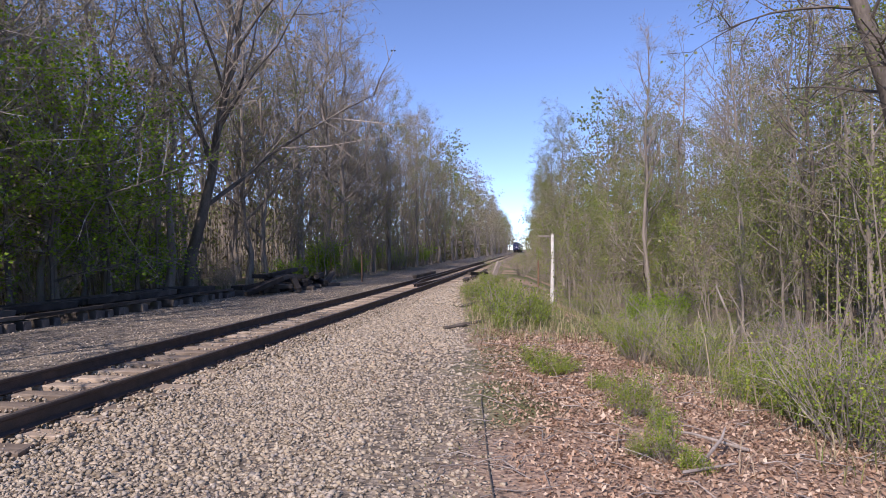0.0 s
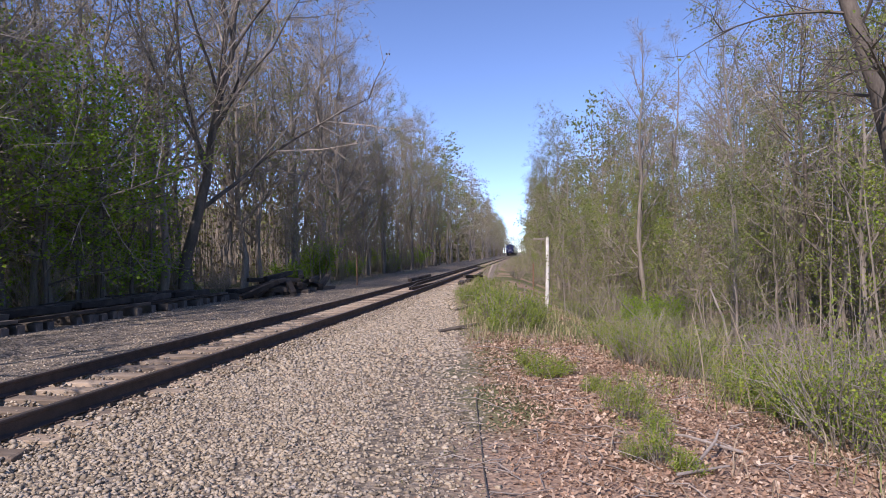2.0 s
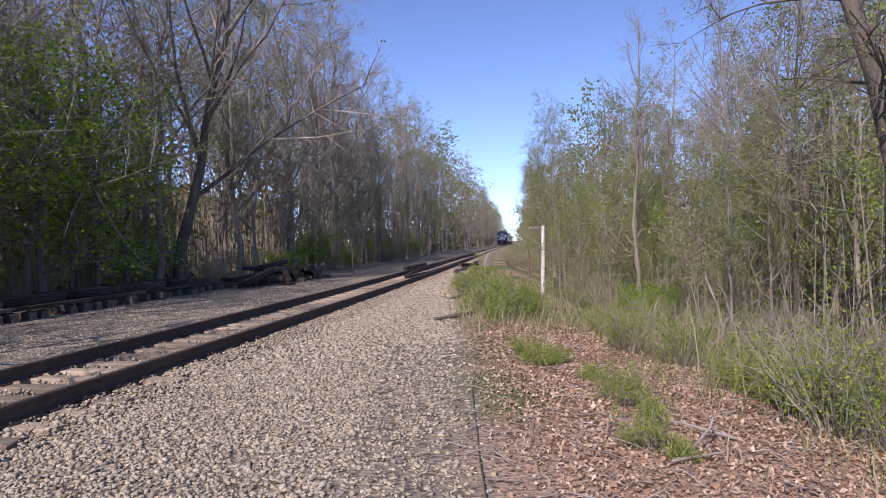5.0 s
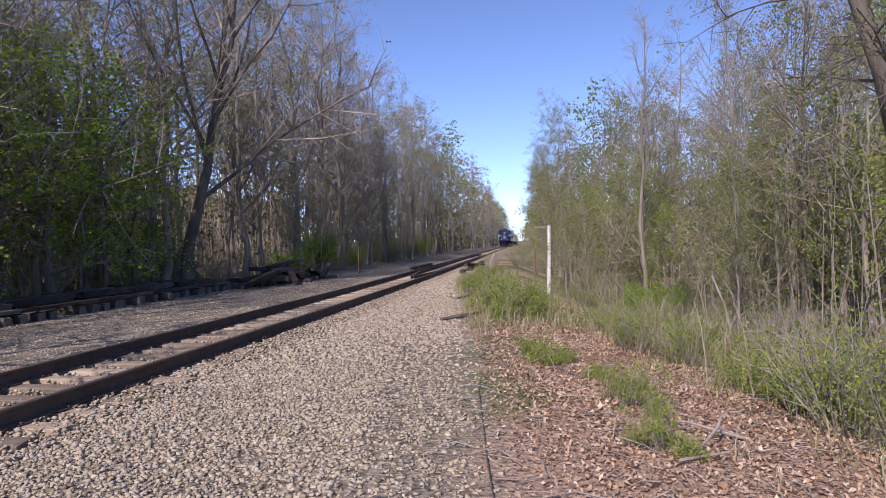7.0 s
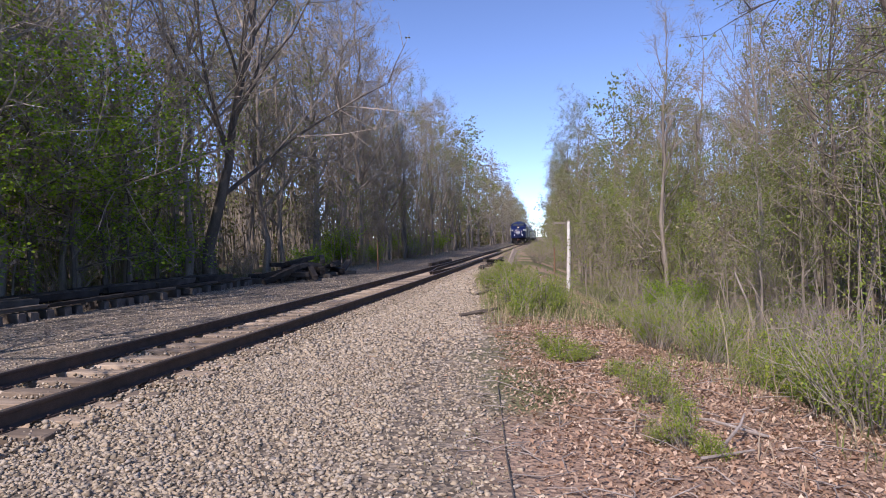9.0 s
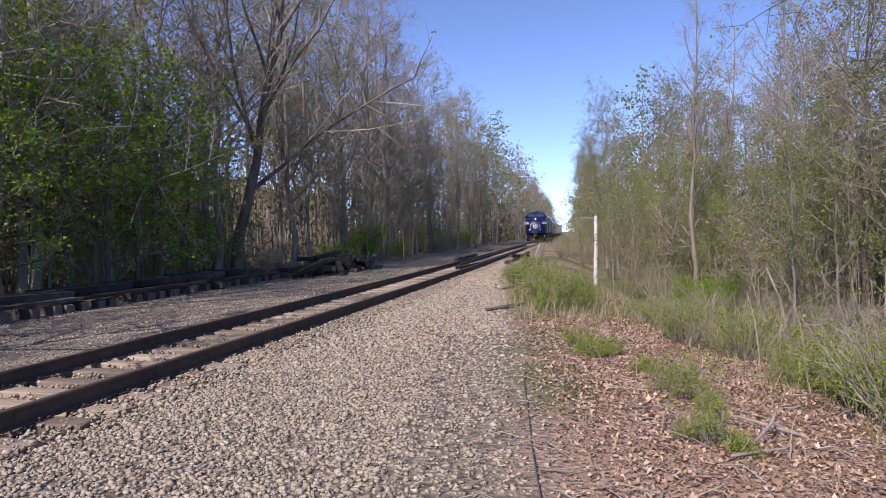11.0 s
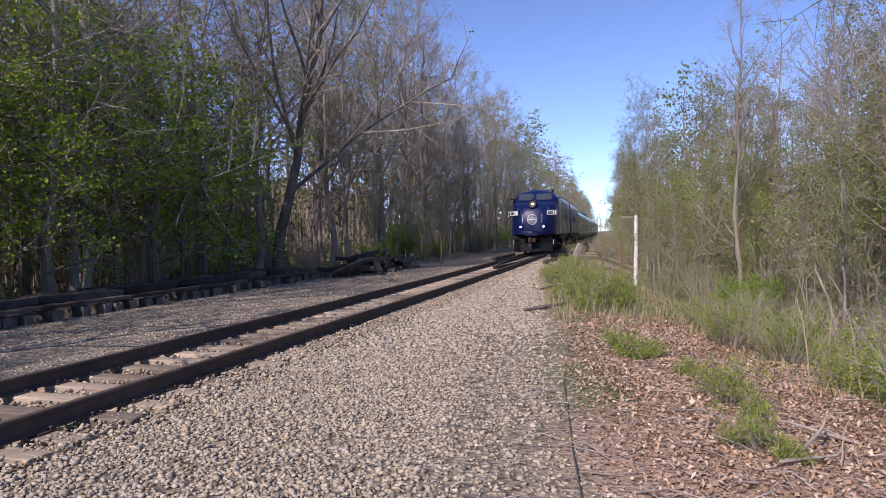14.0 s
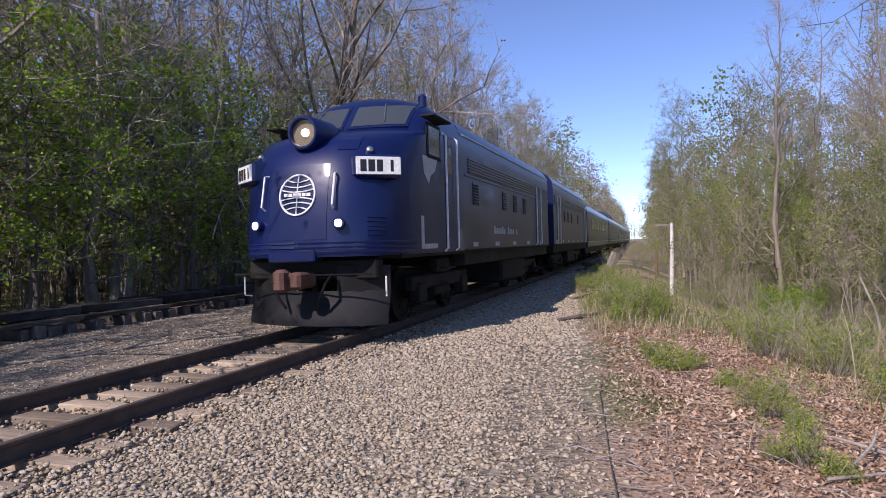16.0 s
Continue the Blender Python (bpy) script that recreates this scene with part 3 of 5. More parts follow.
MIDWOOD = [tree_kind("", 81 + k, h=h, r=0.12, spread=4.4, n1=14, n2=6, n3=2, start=0.10, leaves=13, size=0.095, mats=(M_BARK, M_TWIG, mat), angle=(28, 60), scatter=0.2)
           for k, (h, mat) in enumerate([(13.0, M_LEAF_PALE), (11.5, M_LEAF_PALE), (13.5, M_LEAF_BUD)])]
LEAFY = [tree_kind("low young tree in yellow-green spring leaf", 61 + k, group="young leafy trees", h=h, r=0.05, spread=sp, n1=18, n2=6, n3=3, start=0.05, leaves=13, size=0.06,
                   mats=(M_BARK, M_TWIG, M_LEAF_WILD), angle=(40, 75), shrink=0.5, scatter=0.13)
         for k, (h, sp) in enumerate([(6.5, 2.6), (5.2, 2.3)])]
WOODS = []


def far_tree(kind, x, y, turn, size, wide=1.0):
    """Notes a tree of the deep or distant wood, to be joined with its fellows."""
    WOODS.append((kind, pose(x, y, ground_z(x, y) - 0.03, 0, 0, turn) @ Matrix.Diagonal((size * wide, size * wide, size, 1))))


def join_woods():
    verts, faces, slots, k = [], [], [], 0
    mats = [M_BARK, M_TWIG, M_LEAF_BUD, M_LEAF_PALE]
    cache = {}
    for kind, m in WOODS:
        for me in kind[3:5]:
            if me.name not in cache:
                co = np.empty(len(me.vertices) * 3)
                me.vertices.foreach_get("co", co)
                fs = [tuple(p.vertices) for p in me.polygons]
                cache[me.name] = (co.reshape(-1, 3), fs, [mats.index(me.materials[p.material_index]) for p in me.polygons])
            co, fs, sl = cache[me.name]
            a = np.array(m)
            verts.append(co @ a[:3, :3].T + a[:3, 3])
            faces.extend([tuple(i + k for i in f) for f in fs])
            slots.extend(sl)
            k += len(co)
    me = bpy.data.meshes.new("deep_woods")
    me.from_pydata(np.concatenate(verts).tolist(), [], faces)
    for mt in mats:
        me.materials.append(mt)
    me.polygons.foreach_set("material_index", np.array(slots, dtype=np.int32))
    tagged(new("deep_woods", me), "deep and distant woodland in thin spring leaf", "woodland", kind="stuff")


SAPLING = [tree_kind("thin grey sapling with hardly a leaf", 91 + k, group="saplings", h=h, r=0.035, spread=1.5, n1=11, n2=4, n3=3, start=0.25, leaves=2, size=0.09,
                     mats=(M_BARK, M_TWIG, M_LEAF_BUD if k else M_LEAF_PALE), lean=ln, angle=(25, 55), scatter=0.06)
           for k, (h, ln) in enumerate([(5.5, (0.3, 0.1)), (7.0, (-0.4, 0.2)), (4.2, (0.5, -0.4))])]
DEAD = tree_kind("tall bare grey tree with forked limbs", 111, h=15.5, r=0.14, spread=4.2, n1=17, n2=7, n3=4, start=0.42, leaves=1, size=0.05, mats=(M_BARK, M_TWIG, M_LEAF_BUD), lean=(0.2, 0.2), angle=(20, 50))
LEANER = tree_kind("big dark-barked tree leaning out with a fan of long limbs", 118, h=15.5, r=0.25, spread=8.6, n1=19, n2=9, n3=5, start=0.22, leaves=2, size=0.10, mats=(M_BARK_DARK, M_TWIG, M_LEAF_BUD), lean=(3.6, 0.6), angle=(22, 48), shrink=0.55)
BOUGHS = tree_kind("dark tree with long wavy spreading boughs in fresh leaf", 141, group="woodland trees", h=10.5, r=0.15, spread=5.6, n1=8, n2=5, n3=3, start=0.28, leaves=5, size=0.09, mats=(M_BARK, M_TWIG, M_LEAF_GREEN), angle=(72, 95), shrink=0.4, stout=0.34, lift=-0.02)
OVERHANG = tree_kind("big grey tree with a crooked trunk and overhanging bare boughs", 127, h=12.0, r=0.2, spread=2.4, n1=26, n2=6, n3=4, start=0.28, leaves=4, size=0.04, mats=(M_BARK_DARK, M_BARK_DARK, M_LEAF_PALE), lean=(-2.2, 0.4), angle=(40, 80), stout=0.12, lift=-0.12)
TALL = tree_kind("tall dark-barked tree with a bare lower trunk", 133, group="woodland trees", h=13.5, r=0.15, spread=3.4, n1=16, n2=7, n3=4, start=0.45, leaves=2, size=0.06, mats=(M_BARK_DARK, M_TWIG, M_LEAF_BUD), lean=(0.4, 0), angle=(25, 60))


def bush_kind(label, seed, h, w, stems, leaves, size, mats, group):
    """A many-stemmed bush with leaves up its stems."""
    rng, nrg = random.Random(seed), np.random.default_rng(seed)
    wood, crown, tips = Geo(), Geo(), []
    for _ in range(stems):
        a, s = rng.uniform(0, 2 * math.pi), rng.uniform(0.1, 1.0)
        pts = bent(rng, (math.cos(a) * 0.12 * w, math.sin(a) * 0.12 * w, -0.05), (math.cos(a) * s * w, math.sin(a) * s * w, h * 0.9), h * rng.uniform(0.6, 1.15), 4, 0.16, 0.02)
        wood.tube(pts, [0.012, 0.01, 0.008, 0.006, 0.003], 3, 0, False)
        for _ in range(4):
            p, d = along(pts, rng.uniform(0.25, 0.95))
            tw = bent(rng, p, sideways(rng, d, rng.uniform(25, 65)), h * rng.uniform(0.15, 0.4), 1, 0.25, 0.05)
            crown.tube(tw, [0.005, 0.002], 3, 0, False)
            for _ in range(leaves):
                tips.append(tuple(along(tw, rng.uniform(0.0, 1.0))[0]))
    if tips:
        lv = leaf_quads(nrg, np.array(tips), size, 0.05)
        k = len(crown.v)
        crown.v.extend(map(tuple, lv.reshape(-1, 3).tolist()))
        crown.f.extend((k + 4 * i, k + 4 * i + 1, k + 4 * i + 2, k + 4 * i + 3) for i in range(len(lv)))
        crown.m.extend([1] * len(lv))
    return (label, "shrub", group, wood.mesh("stems", [mats[0]]), crown.mesh("crown", [mats[0], mats[1]]))


BUSH_GREEN = [bush_kind("low leafy green shrub on the verge", 201 + k, h, w, 20, 20, 0.036, (M_TWIG, M_LEAF_WILD), "verge shrubs") for k, (h, w) in enumerate([(0.8, 0.6), (1.1, 0.8), (0.6, 0.6)])]
BUSH_WILD = [bush_kind("tangled shrub of bare stems and young green leaves", 211 + k, h, w, 40, 18, 0.030, (M_TWIG, M_LEAF_WILD), "woodland shrubs") for k, (h, w) in enumerate([(2.2, 1.6), (1.6, 1.3)])]
BRIAR = [bush_kind("tangle of bare grey-brown briar stems", 221 + k, h, w, 60, 1, 0.05, (M_TWIG, M_LEAF_PALE), "woodland shrubs") for k, (h, w) in enumerate([(1.9, 1.7), (1.4, 1.5)])]
BUSH_DARK = [bush_kind("dense green woodland shrub", 231, 2.4, 1.7, 46, 13, 0.10, (M_TWIG, M_LEAF_GREEN), "woodland shrubs")]


def off(o, y):
    return track_x(y) + o


def plant_woods():
    rng = random.Random(77)
    spin = lambda: rng.uniform(0, 360)
    # the side beyond the track
    plant(LEANER, off(-8.6, 24.6), 24.6, -8, 1.05)
    plant(BARE[0], off(-9.9, 25.0), 25.0, 40, 1.0)
    near_left = [(-9.6, 9.5, GREEN[2]), (-10.5, 12.0, GREEN[0]), (-9.2, 13.6, GREEN[1]), (-11.5, 15.0, GREEN[2]), (-9.8, 16.8, GREEN[0]), (-12.4, 18.0, GREEN[2]), (-9.6, 19.6, GREEN[1]),
                 (-11.0, 21.5, GREEN[0]), (-13.5, 11.5, GREEN[2]), (-13.0, 8.0, GREEN[2]), (-14.5, 21.0, GREEN[0]), (-16.0, 14.0, GREEN[2]), (-17.0, 24.0, GREEN[2]), (-15.2, 17.0, GREEN[2]), (-14.6, 26.5, GREEN[1]), (-9.5, 22.4, GREEN[1]), (-9.3, 17.8, GREEN[1]), (-9.7, 12.4, GREEN[1]), (-9.4, 20.6, GREEN[1])]
    for o, y, kind in near_left:
        plant(kind, off(o, y), y, spin(), rng.uniform(0.72, 1.02), 0, 1.2)
    for o, y, k in [(-10.0, 11.0, 0), (-11.2, 13.5, 1), (-12.5, 16.0, 2), (-10.2, 18.4, 1), (-13.0, 20.0, 0), (-14.5, 17.5, 1), (-11.5, 27.0, 0), (-13.5, 29.5, 2), (-15.0, 25.5, 1), (-16.5, 19.0, 0), (-12.0, 8.2, 1), (-15.5, 11.0, 0), (-9.9, 14.4, 2), (-10.6, 16.2, 0), (-9.7, 21.0, 1), (-11.8, 19.0, 2), (-10.9, 22.6, 0)]:
        plant(BARE[k], off(o, y), y, spin(), rng.uniform(0.9, 1.1))
    y = 30.0
    while y < 95:
        for row, o in enumerate((-8.4 if y < 50 else -7.5, -11.5, -15.0, -19.5)):
            if row == 0 or rng.random() < 0.85:
                s, x, yy = rng.uniform(1.12, 1.35) if y < 52 else rng.uniform(1.0, 1.25), off(o + rng.uniform(-0.8, 0.8), y), y + rng.uniform(-1.2, 1.2)
                if row < 2:
                    plant(rng.choice(BARE + BARE + [PALE[0]]), x, yy, spin(), s)
                else:
                    far_tree(rng.choice(FAR), x, yy, spin(), s)
        y += rng.uniform(3.2, 4.4)
    for _ in range(46):
        y = rng.uniform(29, 75)
        plant(rng.choice(SAPLING), off(rng.uniform(-9.0, -6.6), y), y, spin(), rng.uniform(0.8, 1.25), rng.uniform(-6, 6))
    for _ in range(20):
        y = rng.uniform(8, 29)
        plant(rng.choice(SAPLING), off(rng.uniform(-14.0, -10.0), y), y, spin(), rng.uniform(0.9, 1.4), rng.uniform(-6, 6))
    for _ in range(54):
        y = rng.uniform(3, 40)
        far_tree(rng.choice(FAR), off(rng.uniform(-46, -17), y), y, spin(), rng.uniform(0.9, 1.15))
    for y0 in range(90, 400, 9):
        for o in (-6.7, -11.0):
            far_tree(FAR[rng.choice((0, 2, 2, 1))], off(o + rng.uniform(-1, 1), y0), y0 + rng.uniform(-4, 4), spin(), rng.uniform(1.15, 1.4), 1.15)
    # behind the camera, where the shade on the far gravel comes from
    for y0 in range(-24, 9, 4):
        plant(rng.choice(BARE + GREEN[2:]), off(-8.6 + rng.uniform(-1, 1), y0), y0, spin(), rng.uniform(0.95, 1.15))
        if y0 % 8 == 0:
            plant(GREEN[2], off(-5.6 + rng.uniform(-1, 1), y0 - 3), y0 - 3, spin(), 1.0)
    # the open side
    for o, y, kind, s in [(13.4, 46.0, DEAD, 1.0), (10.0, 28.5, PALE[1], 1.0), (11.5, 21.0, DEAD, 0.95), (12.0, 33.0, BARE[1], 1.0), (9.4, 38.0, PALE[1], 1.1), (13.8, 27.0, PALE[0], 1.0), (14.5, 21.0, BARE[2], 1.0), (9.7, 27.0, DEAD, 0.88), (13.7, 22.0, TALL, 1.1), (15.6, 24.0, TALL, 1.0),
                          (8.2, 46.0, PALE[0], 0.95), (10.8, 42.0, BARE[2], 1.0), (7.9, 55.0, PALE[0], 0.95), (15.5, 35.0, BARE[1], 0.95), (16.5, 24.0, BARE[1], 1.0), (17.0, 17.0, GREEN[0], 1.0), (15.8, 29.5, BARE[2], 0.95),
                          (10.9, 19.0, PALE[2], 0.85), (12.9, 21.6, PALE[1], 0.9), (14.0, 14.5, GREEN[1], 0.9), (18.5, 20.0, PALE[0], 1.0), (16.0, 12.5, PALE[1], 0.9), (9.2, 33.0, PALE[2], 0.9), (18.0, 15.0, PALE[1], 1.0), (19.5, 25.0, PALE[0], 1.0), (17.5, 27.0, PALE[1], 1.1), (20.5, 31.0, PALE[0], 1.0), (16.0, 18.5, PALE[2], 1.1), (18.8, 36.0, PALE[0], 1.0), (21.5, 19.5, PALE[0], 0.95)]:
        plant(kind, off(o, y), y, spin(), (0.72 if y < 26 else 0.86) * s * rng.uniform(0.95, 1.05))
    for o, y, a in ((-9.9, 10.6, 20), (-10.4, 15.6, 130), (-9.8, 18.6, 250)):
        plant(BOUGHS, off(o, y), y, a, 1.0)
    plant(OVERHANG, off(10.6, 9.2), 9.2, 0, 1.0)
    y = 50.0
    while y < 100:
        for o in (7.4, 11.0, 15.0):
            x, yy, s = off(o + rng.uniform(-0.7, 0.7), y), y + rng.uniform(-1.5, 1.5), rng.uniform(0.85, 1.05)
            if o < 9:
                plant(rng.choice(PALE[:2] + PALE[:2] + [BARE[2]]), x, yy, spin(), s)
            else:
                far_tree(rng.choice(FAR), x, yy, spin(), s)
        y += rng.uniform(3.8, 5.2)
    for y0 in range(101, 400, 11):
        for o in (8.2, 12.5):
            far_tree(rng.choice(FAR), off(o + rng.uniform(-1, 1), y0), y0 + rng.uniform(-4, 4), spin(), rng.uniform(0.9, 1.15), 1.15)
    for k in range(88):
        y = 18 + 0.48 * k + rng.uniform(-2, 2)
        far_tree(rng.choice(MIDWOOD), off(rng.uniform(13.5, 25) if k % 3 else rng.uniform(25, 42), y), y, spin(), rng.uniform(0.72, 0.98))
    for o, y, k, s in [(8.6, 41, 0, 0.9), (8.2, 36.5, 1, 1.0), (9.6, 32, 0, 0.85), (11.2, 30.5, 1, 1.0), (12.6, 28, 0, 0.9), (13.4, 25, 1, 1.0), (10.3, 35, 0, 0.95), (15.2, 23, 0, 0.95), (16.8, 20.5, 1, 1.1), (14.4, 19.2, 1, 0.9),
                       (17.4, 17.5, 0, 0.9), (12.2, 37, 0, 1.0), (7.6, 47, 0, 0.9), (7.0, 53, 1, 1.0), (10.6, 25.6, 1, 0.75), (15.9, 15.2, 1, 0.9)]:
        plant(LEAFY[k], off(o, y), y, spin(), s)
    for _ in range(34):
        y = rng.uniform(19, 50)
        plant(rng.choice(SAPLING), off(bank_edge(y) + rng.uniform(2.5, 8), y), y, spin(), rng.uniform(0.6, 1.0), rng.uniform(-12, 12))

    for k in range(44):
        y0 = 478 + rng.uniform(0, 40)
        far_tree(rng.choice(FAR), off(-40 + 1.9 * k, y0), y0, spin(), rng.uniform(0.8, 1.2), 1.5)
    join_woods()


plant_woods()


def build_thicket():
    """Close stems and low leaves inside the woods, which shut the view between the trunks."""
    rng = np.random.default_rng(40)
    g, cs, dark = Geo(), [], []
    r2 = random.Random(41)
    zones = [(2100, -34, -10.5, 0, 30), (1700, -30, -9.0, 30, 110), (1050, 13, 34, 8, 50), (1500, 9, 24, 50, 110), (1500, -16, -7.6, 110, 400), (1500, 8, 16, 110, 400), (1300, 17, 40, 8, 60)]
    for count, o0, o1, y0, y1 in zones:
        for _ in range(count):
            y = r2.uniform(y0, y1)
            x = off(r2.uniform(o0, o1), y)
            h, z = r2.uniform(1.6, 9.5 if o1 < 0 else 7.0), ground_z(x, y)
            a = (x + r2.uniform(-0.5, 0.5), y + r2.uniform(-0.5, 0.5), z + h)
            r = r2.uniform(0.012, 0.04)
            g.tube([(x, y, z - 0.05), a], [r, r * 0.35], 3, 0, False)
            for _ in range(13 if o1 < 0 else 24):
                f = r2.random() ** 1.3
                cs.append((x + (a[0] - x) * f, y + (a[1] - y) * f, z + h * f))
                dark.append(o1 < 0)
    for _ in range(15000):
        y = r2.uniform(-10, 140)
        x = off(r2.uniform(-56, -46) if r2.random() < 0.6 else r2.uniform(40, 46), y)
        cs.append((x, y, ground_z(x, y) + (10 if x < 0 else 7) * r2.random()))
        dark.append(True)
    cs = np.array(cs)
    size = np.where(np.abs(cs[:, 0]) > 38, 2.0, np.where(cs[:, 1] > 100, 0.5, np.where(np.array(dark), 0.17, 0.10)))
    n = len(cs)
    shape = np.array([(0, 0, 0), (0.5, 0.42, 0.1), (0, 1.0, -0.08), (-0.5, 0.42, 0.1)])
    v = np.einsum("nij,nkj->nki", turns(rng, n), shape[None] * (size * rng.uniform(0.5, 1.4, n))[:, None, None]) + (cs + rng.normal(0, 0.3, (n, 3)))[:, None, :]
    k = len(g.v)
    g.v.extend(map(tuple, v.reshape(-1, 3).tolist()))
    g.f.extend((k + 4 * i, k + 4 * i + 1, k + 4 * i + 2, k + 4 * i + 3) for i in range(n))
    g.m.extend([1 if k else 2 for k in dark])
    tagged(new("woodland_thicket", g.mesh("woodland_thicket", [M_BARK, M_LEAF_SHADE, M_LEAF_PALE])), "close bare stems and brown leaves of the woodland undergrowth", "undergrowth", kind="stuff")


build_thicket()


def plant_shrubs():
    rng = random.Random(78)
    spin = lambda: rng.uniform(0, 360)
    # verge between the ballast and the ditch
    for _ in range(28):
        y = 14.2 + 24 * rng.random() ** 1.3
        e = gravel_edge(y)
        plant(rng.choice(BUSH_GREEN), off(e + rng.uniform(0.25, 2.1), y), y, spin(), rng.uniform(0.4, 0.8))
    for x, y, s in [(5.55, 9.3, 0.6), (5.8, 9.5, 0.5), (5.4, 9.9, 0.5), (6.45, 6.9, 0.46), (6.3, 7.25, 0.42), (6.62, 6.6, 0.36), (6.52, 5.6, 0.4), (6.66, 5.35, 0.34), (6.32, 5.75, 0.22), (4.5, 14.9, 1.0), (4.7, 14.0, 0.8), (5.1, 15.5, 0.9), (6.2, 8.6, 0.4)]:
        plant(rng.choice(BUSH_GREEN), x, y, spin(), s)
    # falling bank and ditch
    for _ in range(64):
        y = 5.0 + 36 * rng.random()
        plant(rng.choice(BUSH_WILD + BRIAR + BRIAR), off(bank_edge(y) + rng.uniform(3.4 if y > 11 else 1.6, 9.0), y), y, spin(), rng.uniform(0.45, 0.85))
    for _ in range(40):
        y = 4.4 + 8.5 * rng.random()
        plant(rng.choice(BUSH_GREEN + BUSH_WILD[1:]), off(bank_edge(y) + rng.uniform(0.1, 2.2), y), y, spin(), rng.uniform(0.45, 0.8))
    for _ in range(44):
        y = 36.0 + 90 * rng.random()
        plant(rng.choice(BUSH_WILD + BRIAR), off(rng.uniform(3.0, 7.0), y), y, spin(), rng.uniform(0.4, 0.8))
    for x, y in [(9.4, 23.5), (9.9, 24.5), (9.0, 24.8)]:
        plant(BUSH_DARK[0], x, y, spin(), 0.55)
    # foot of the wood beyond the track
    for _ in range(64):
        y = 6.0 + 84 * rng.random()
        o = -10.2 - rng.random() * 7 if y < 29 else -7.0 - rng.random() * 5
        plant(rng.choice(BUSH_WILD + BRIAR + BUSH_DARK), off(o, y), y, spin(), rng.uniform(0.6, 1.25))
    for y in (30.5, 33.0, 44.0, 58.0):
        plant(BUSH_DARK[0], off(-6.9, y), y, spin(), 0.6)


plant_shrubs()


# ---- litter and grass ----
def build_litter():
    rng = np.random.default_rng(15)
    n = 44000
    spots = np.concatenate([spots_in(rng, n, 3.4, 13.5, lambda y: gravel_edge(y) + 0.1 + abs(rng.normal(0, 0.45)), lambda y: bank_edge(y) + 1.0, 0.012),
                            spots_in(rng, 8000, 12.5, 34.0, lambda y: gravel_edge(y) + 0.3, lambda y: bank_edge(y) + 3.0, 0.012),
                            spots_in(rng, 350, 4.0, 12.0, 2.5, lambda y: gravel_edge(y), 0.03)])
    shape = np.array([(0, -0.5, 0.0), (0.30, 0.05, 0.22), (0.08, 0.55, 0.05), (-0.26, 0.1, 0.18)])
    k = len(spots)
    v = shape[None] * (rng.uniform(0.015, 0.056, k) * (1 + 0.035 * np.clip(spots[:, 1] - 6, 0, 18)))[:, None, None] * rng.uniform(0.6, 1.2, (k, 1, 3))
    tx, ty = rng.normal(0, 0.5, k), rng.normal(0, 0.5, k)
    tilt = np.tile(np.eye(3), (k, 1, 1))
    tilt[:, 2, 0], tilt[:, 2, 1] = tx, ty
    a = rng.uniform(0, 2 * np.pi, k)
    rz = np.zeros((k, 3, 3))
    rz[:, 0, 0], rz[:, 0, 1], rz[:, 1, 0], rz[:, 1, 1], rz[:, 2, 2] = np.cos(a), -np.sin(a), np.sin(a), np.cos(a), 1
    v = np.einsum("nij,nkj->nki", tilt @ rz, v) + spots[:, None, :] + np.array([0, 0, 0.012])
    q = np.arange(4 * k).reshape(k, 4)
    tagged(new("leaf_litter", mesh_arrays("leaf_litter", v.reshape(-1, 3), q, [M_DRY])), "dry brown fallen leaves covering the bank", "leaf litter", kind="stuff")
    # dead twigs
    t = Geo()
    r2 = random.Random(3)
    for _ in range(420):
        y = r2.uniform(3.6, 14)
        o = r2.uniform(gravel_edge(y) - 0.2, bank_edge(y) + 1.5)
        x = off(o, y)
        a, ln = r2.uniform(0, 6.28), r2.uniform(0.1, 0.5)
        z = ground_z(x, y) + 0.02
        t.tube([(x, y, z), (x + math.cos(a) * ln * 0.5, y + math.sin(a) * ln * 0.5, z + r2.uniform(0, 0.05)), (x + math.cos(a + 0.3) * ln, y + math.sin(a + 0.3) * ln, z + r2.uniform(0, 0.04))], [0.006, 0.005, 0.003], 4)
    tagged(new("dead_twigs", t.mesh("dead_twigs", [M_DEADWOOD])), "small dead twigs strewn over the leaf litter", "twigs", kind="stuff")


build_litter()


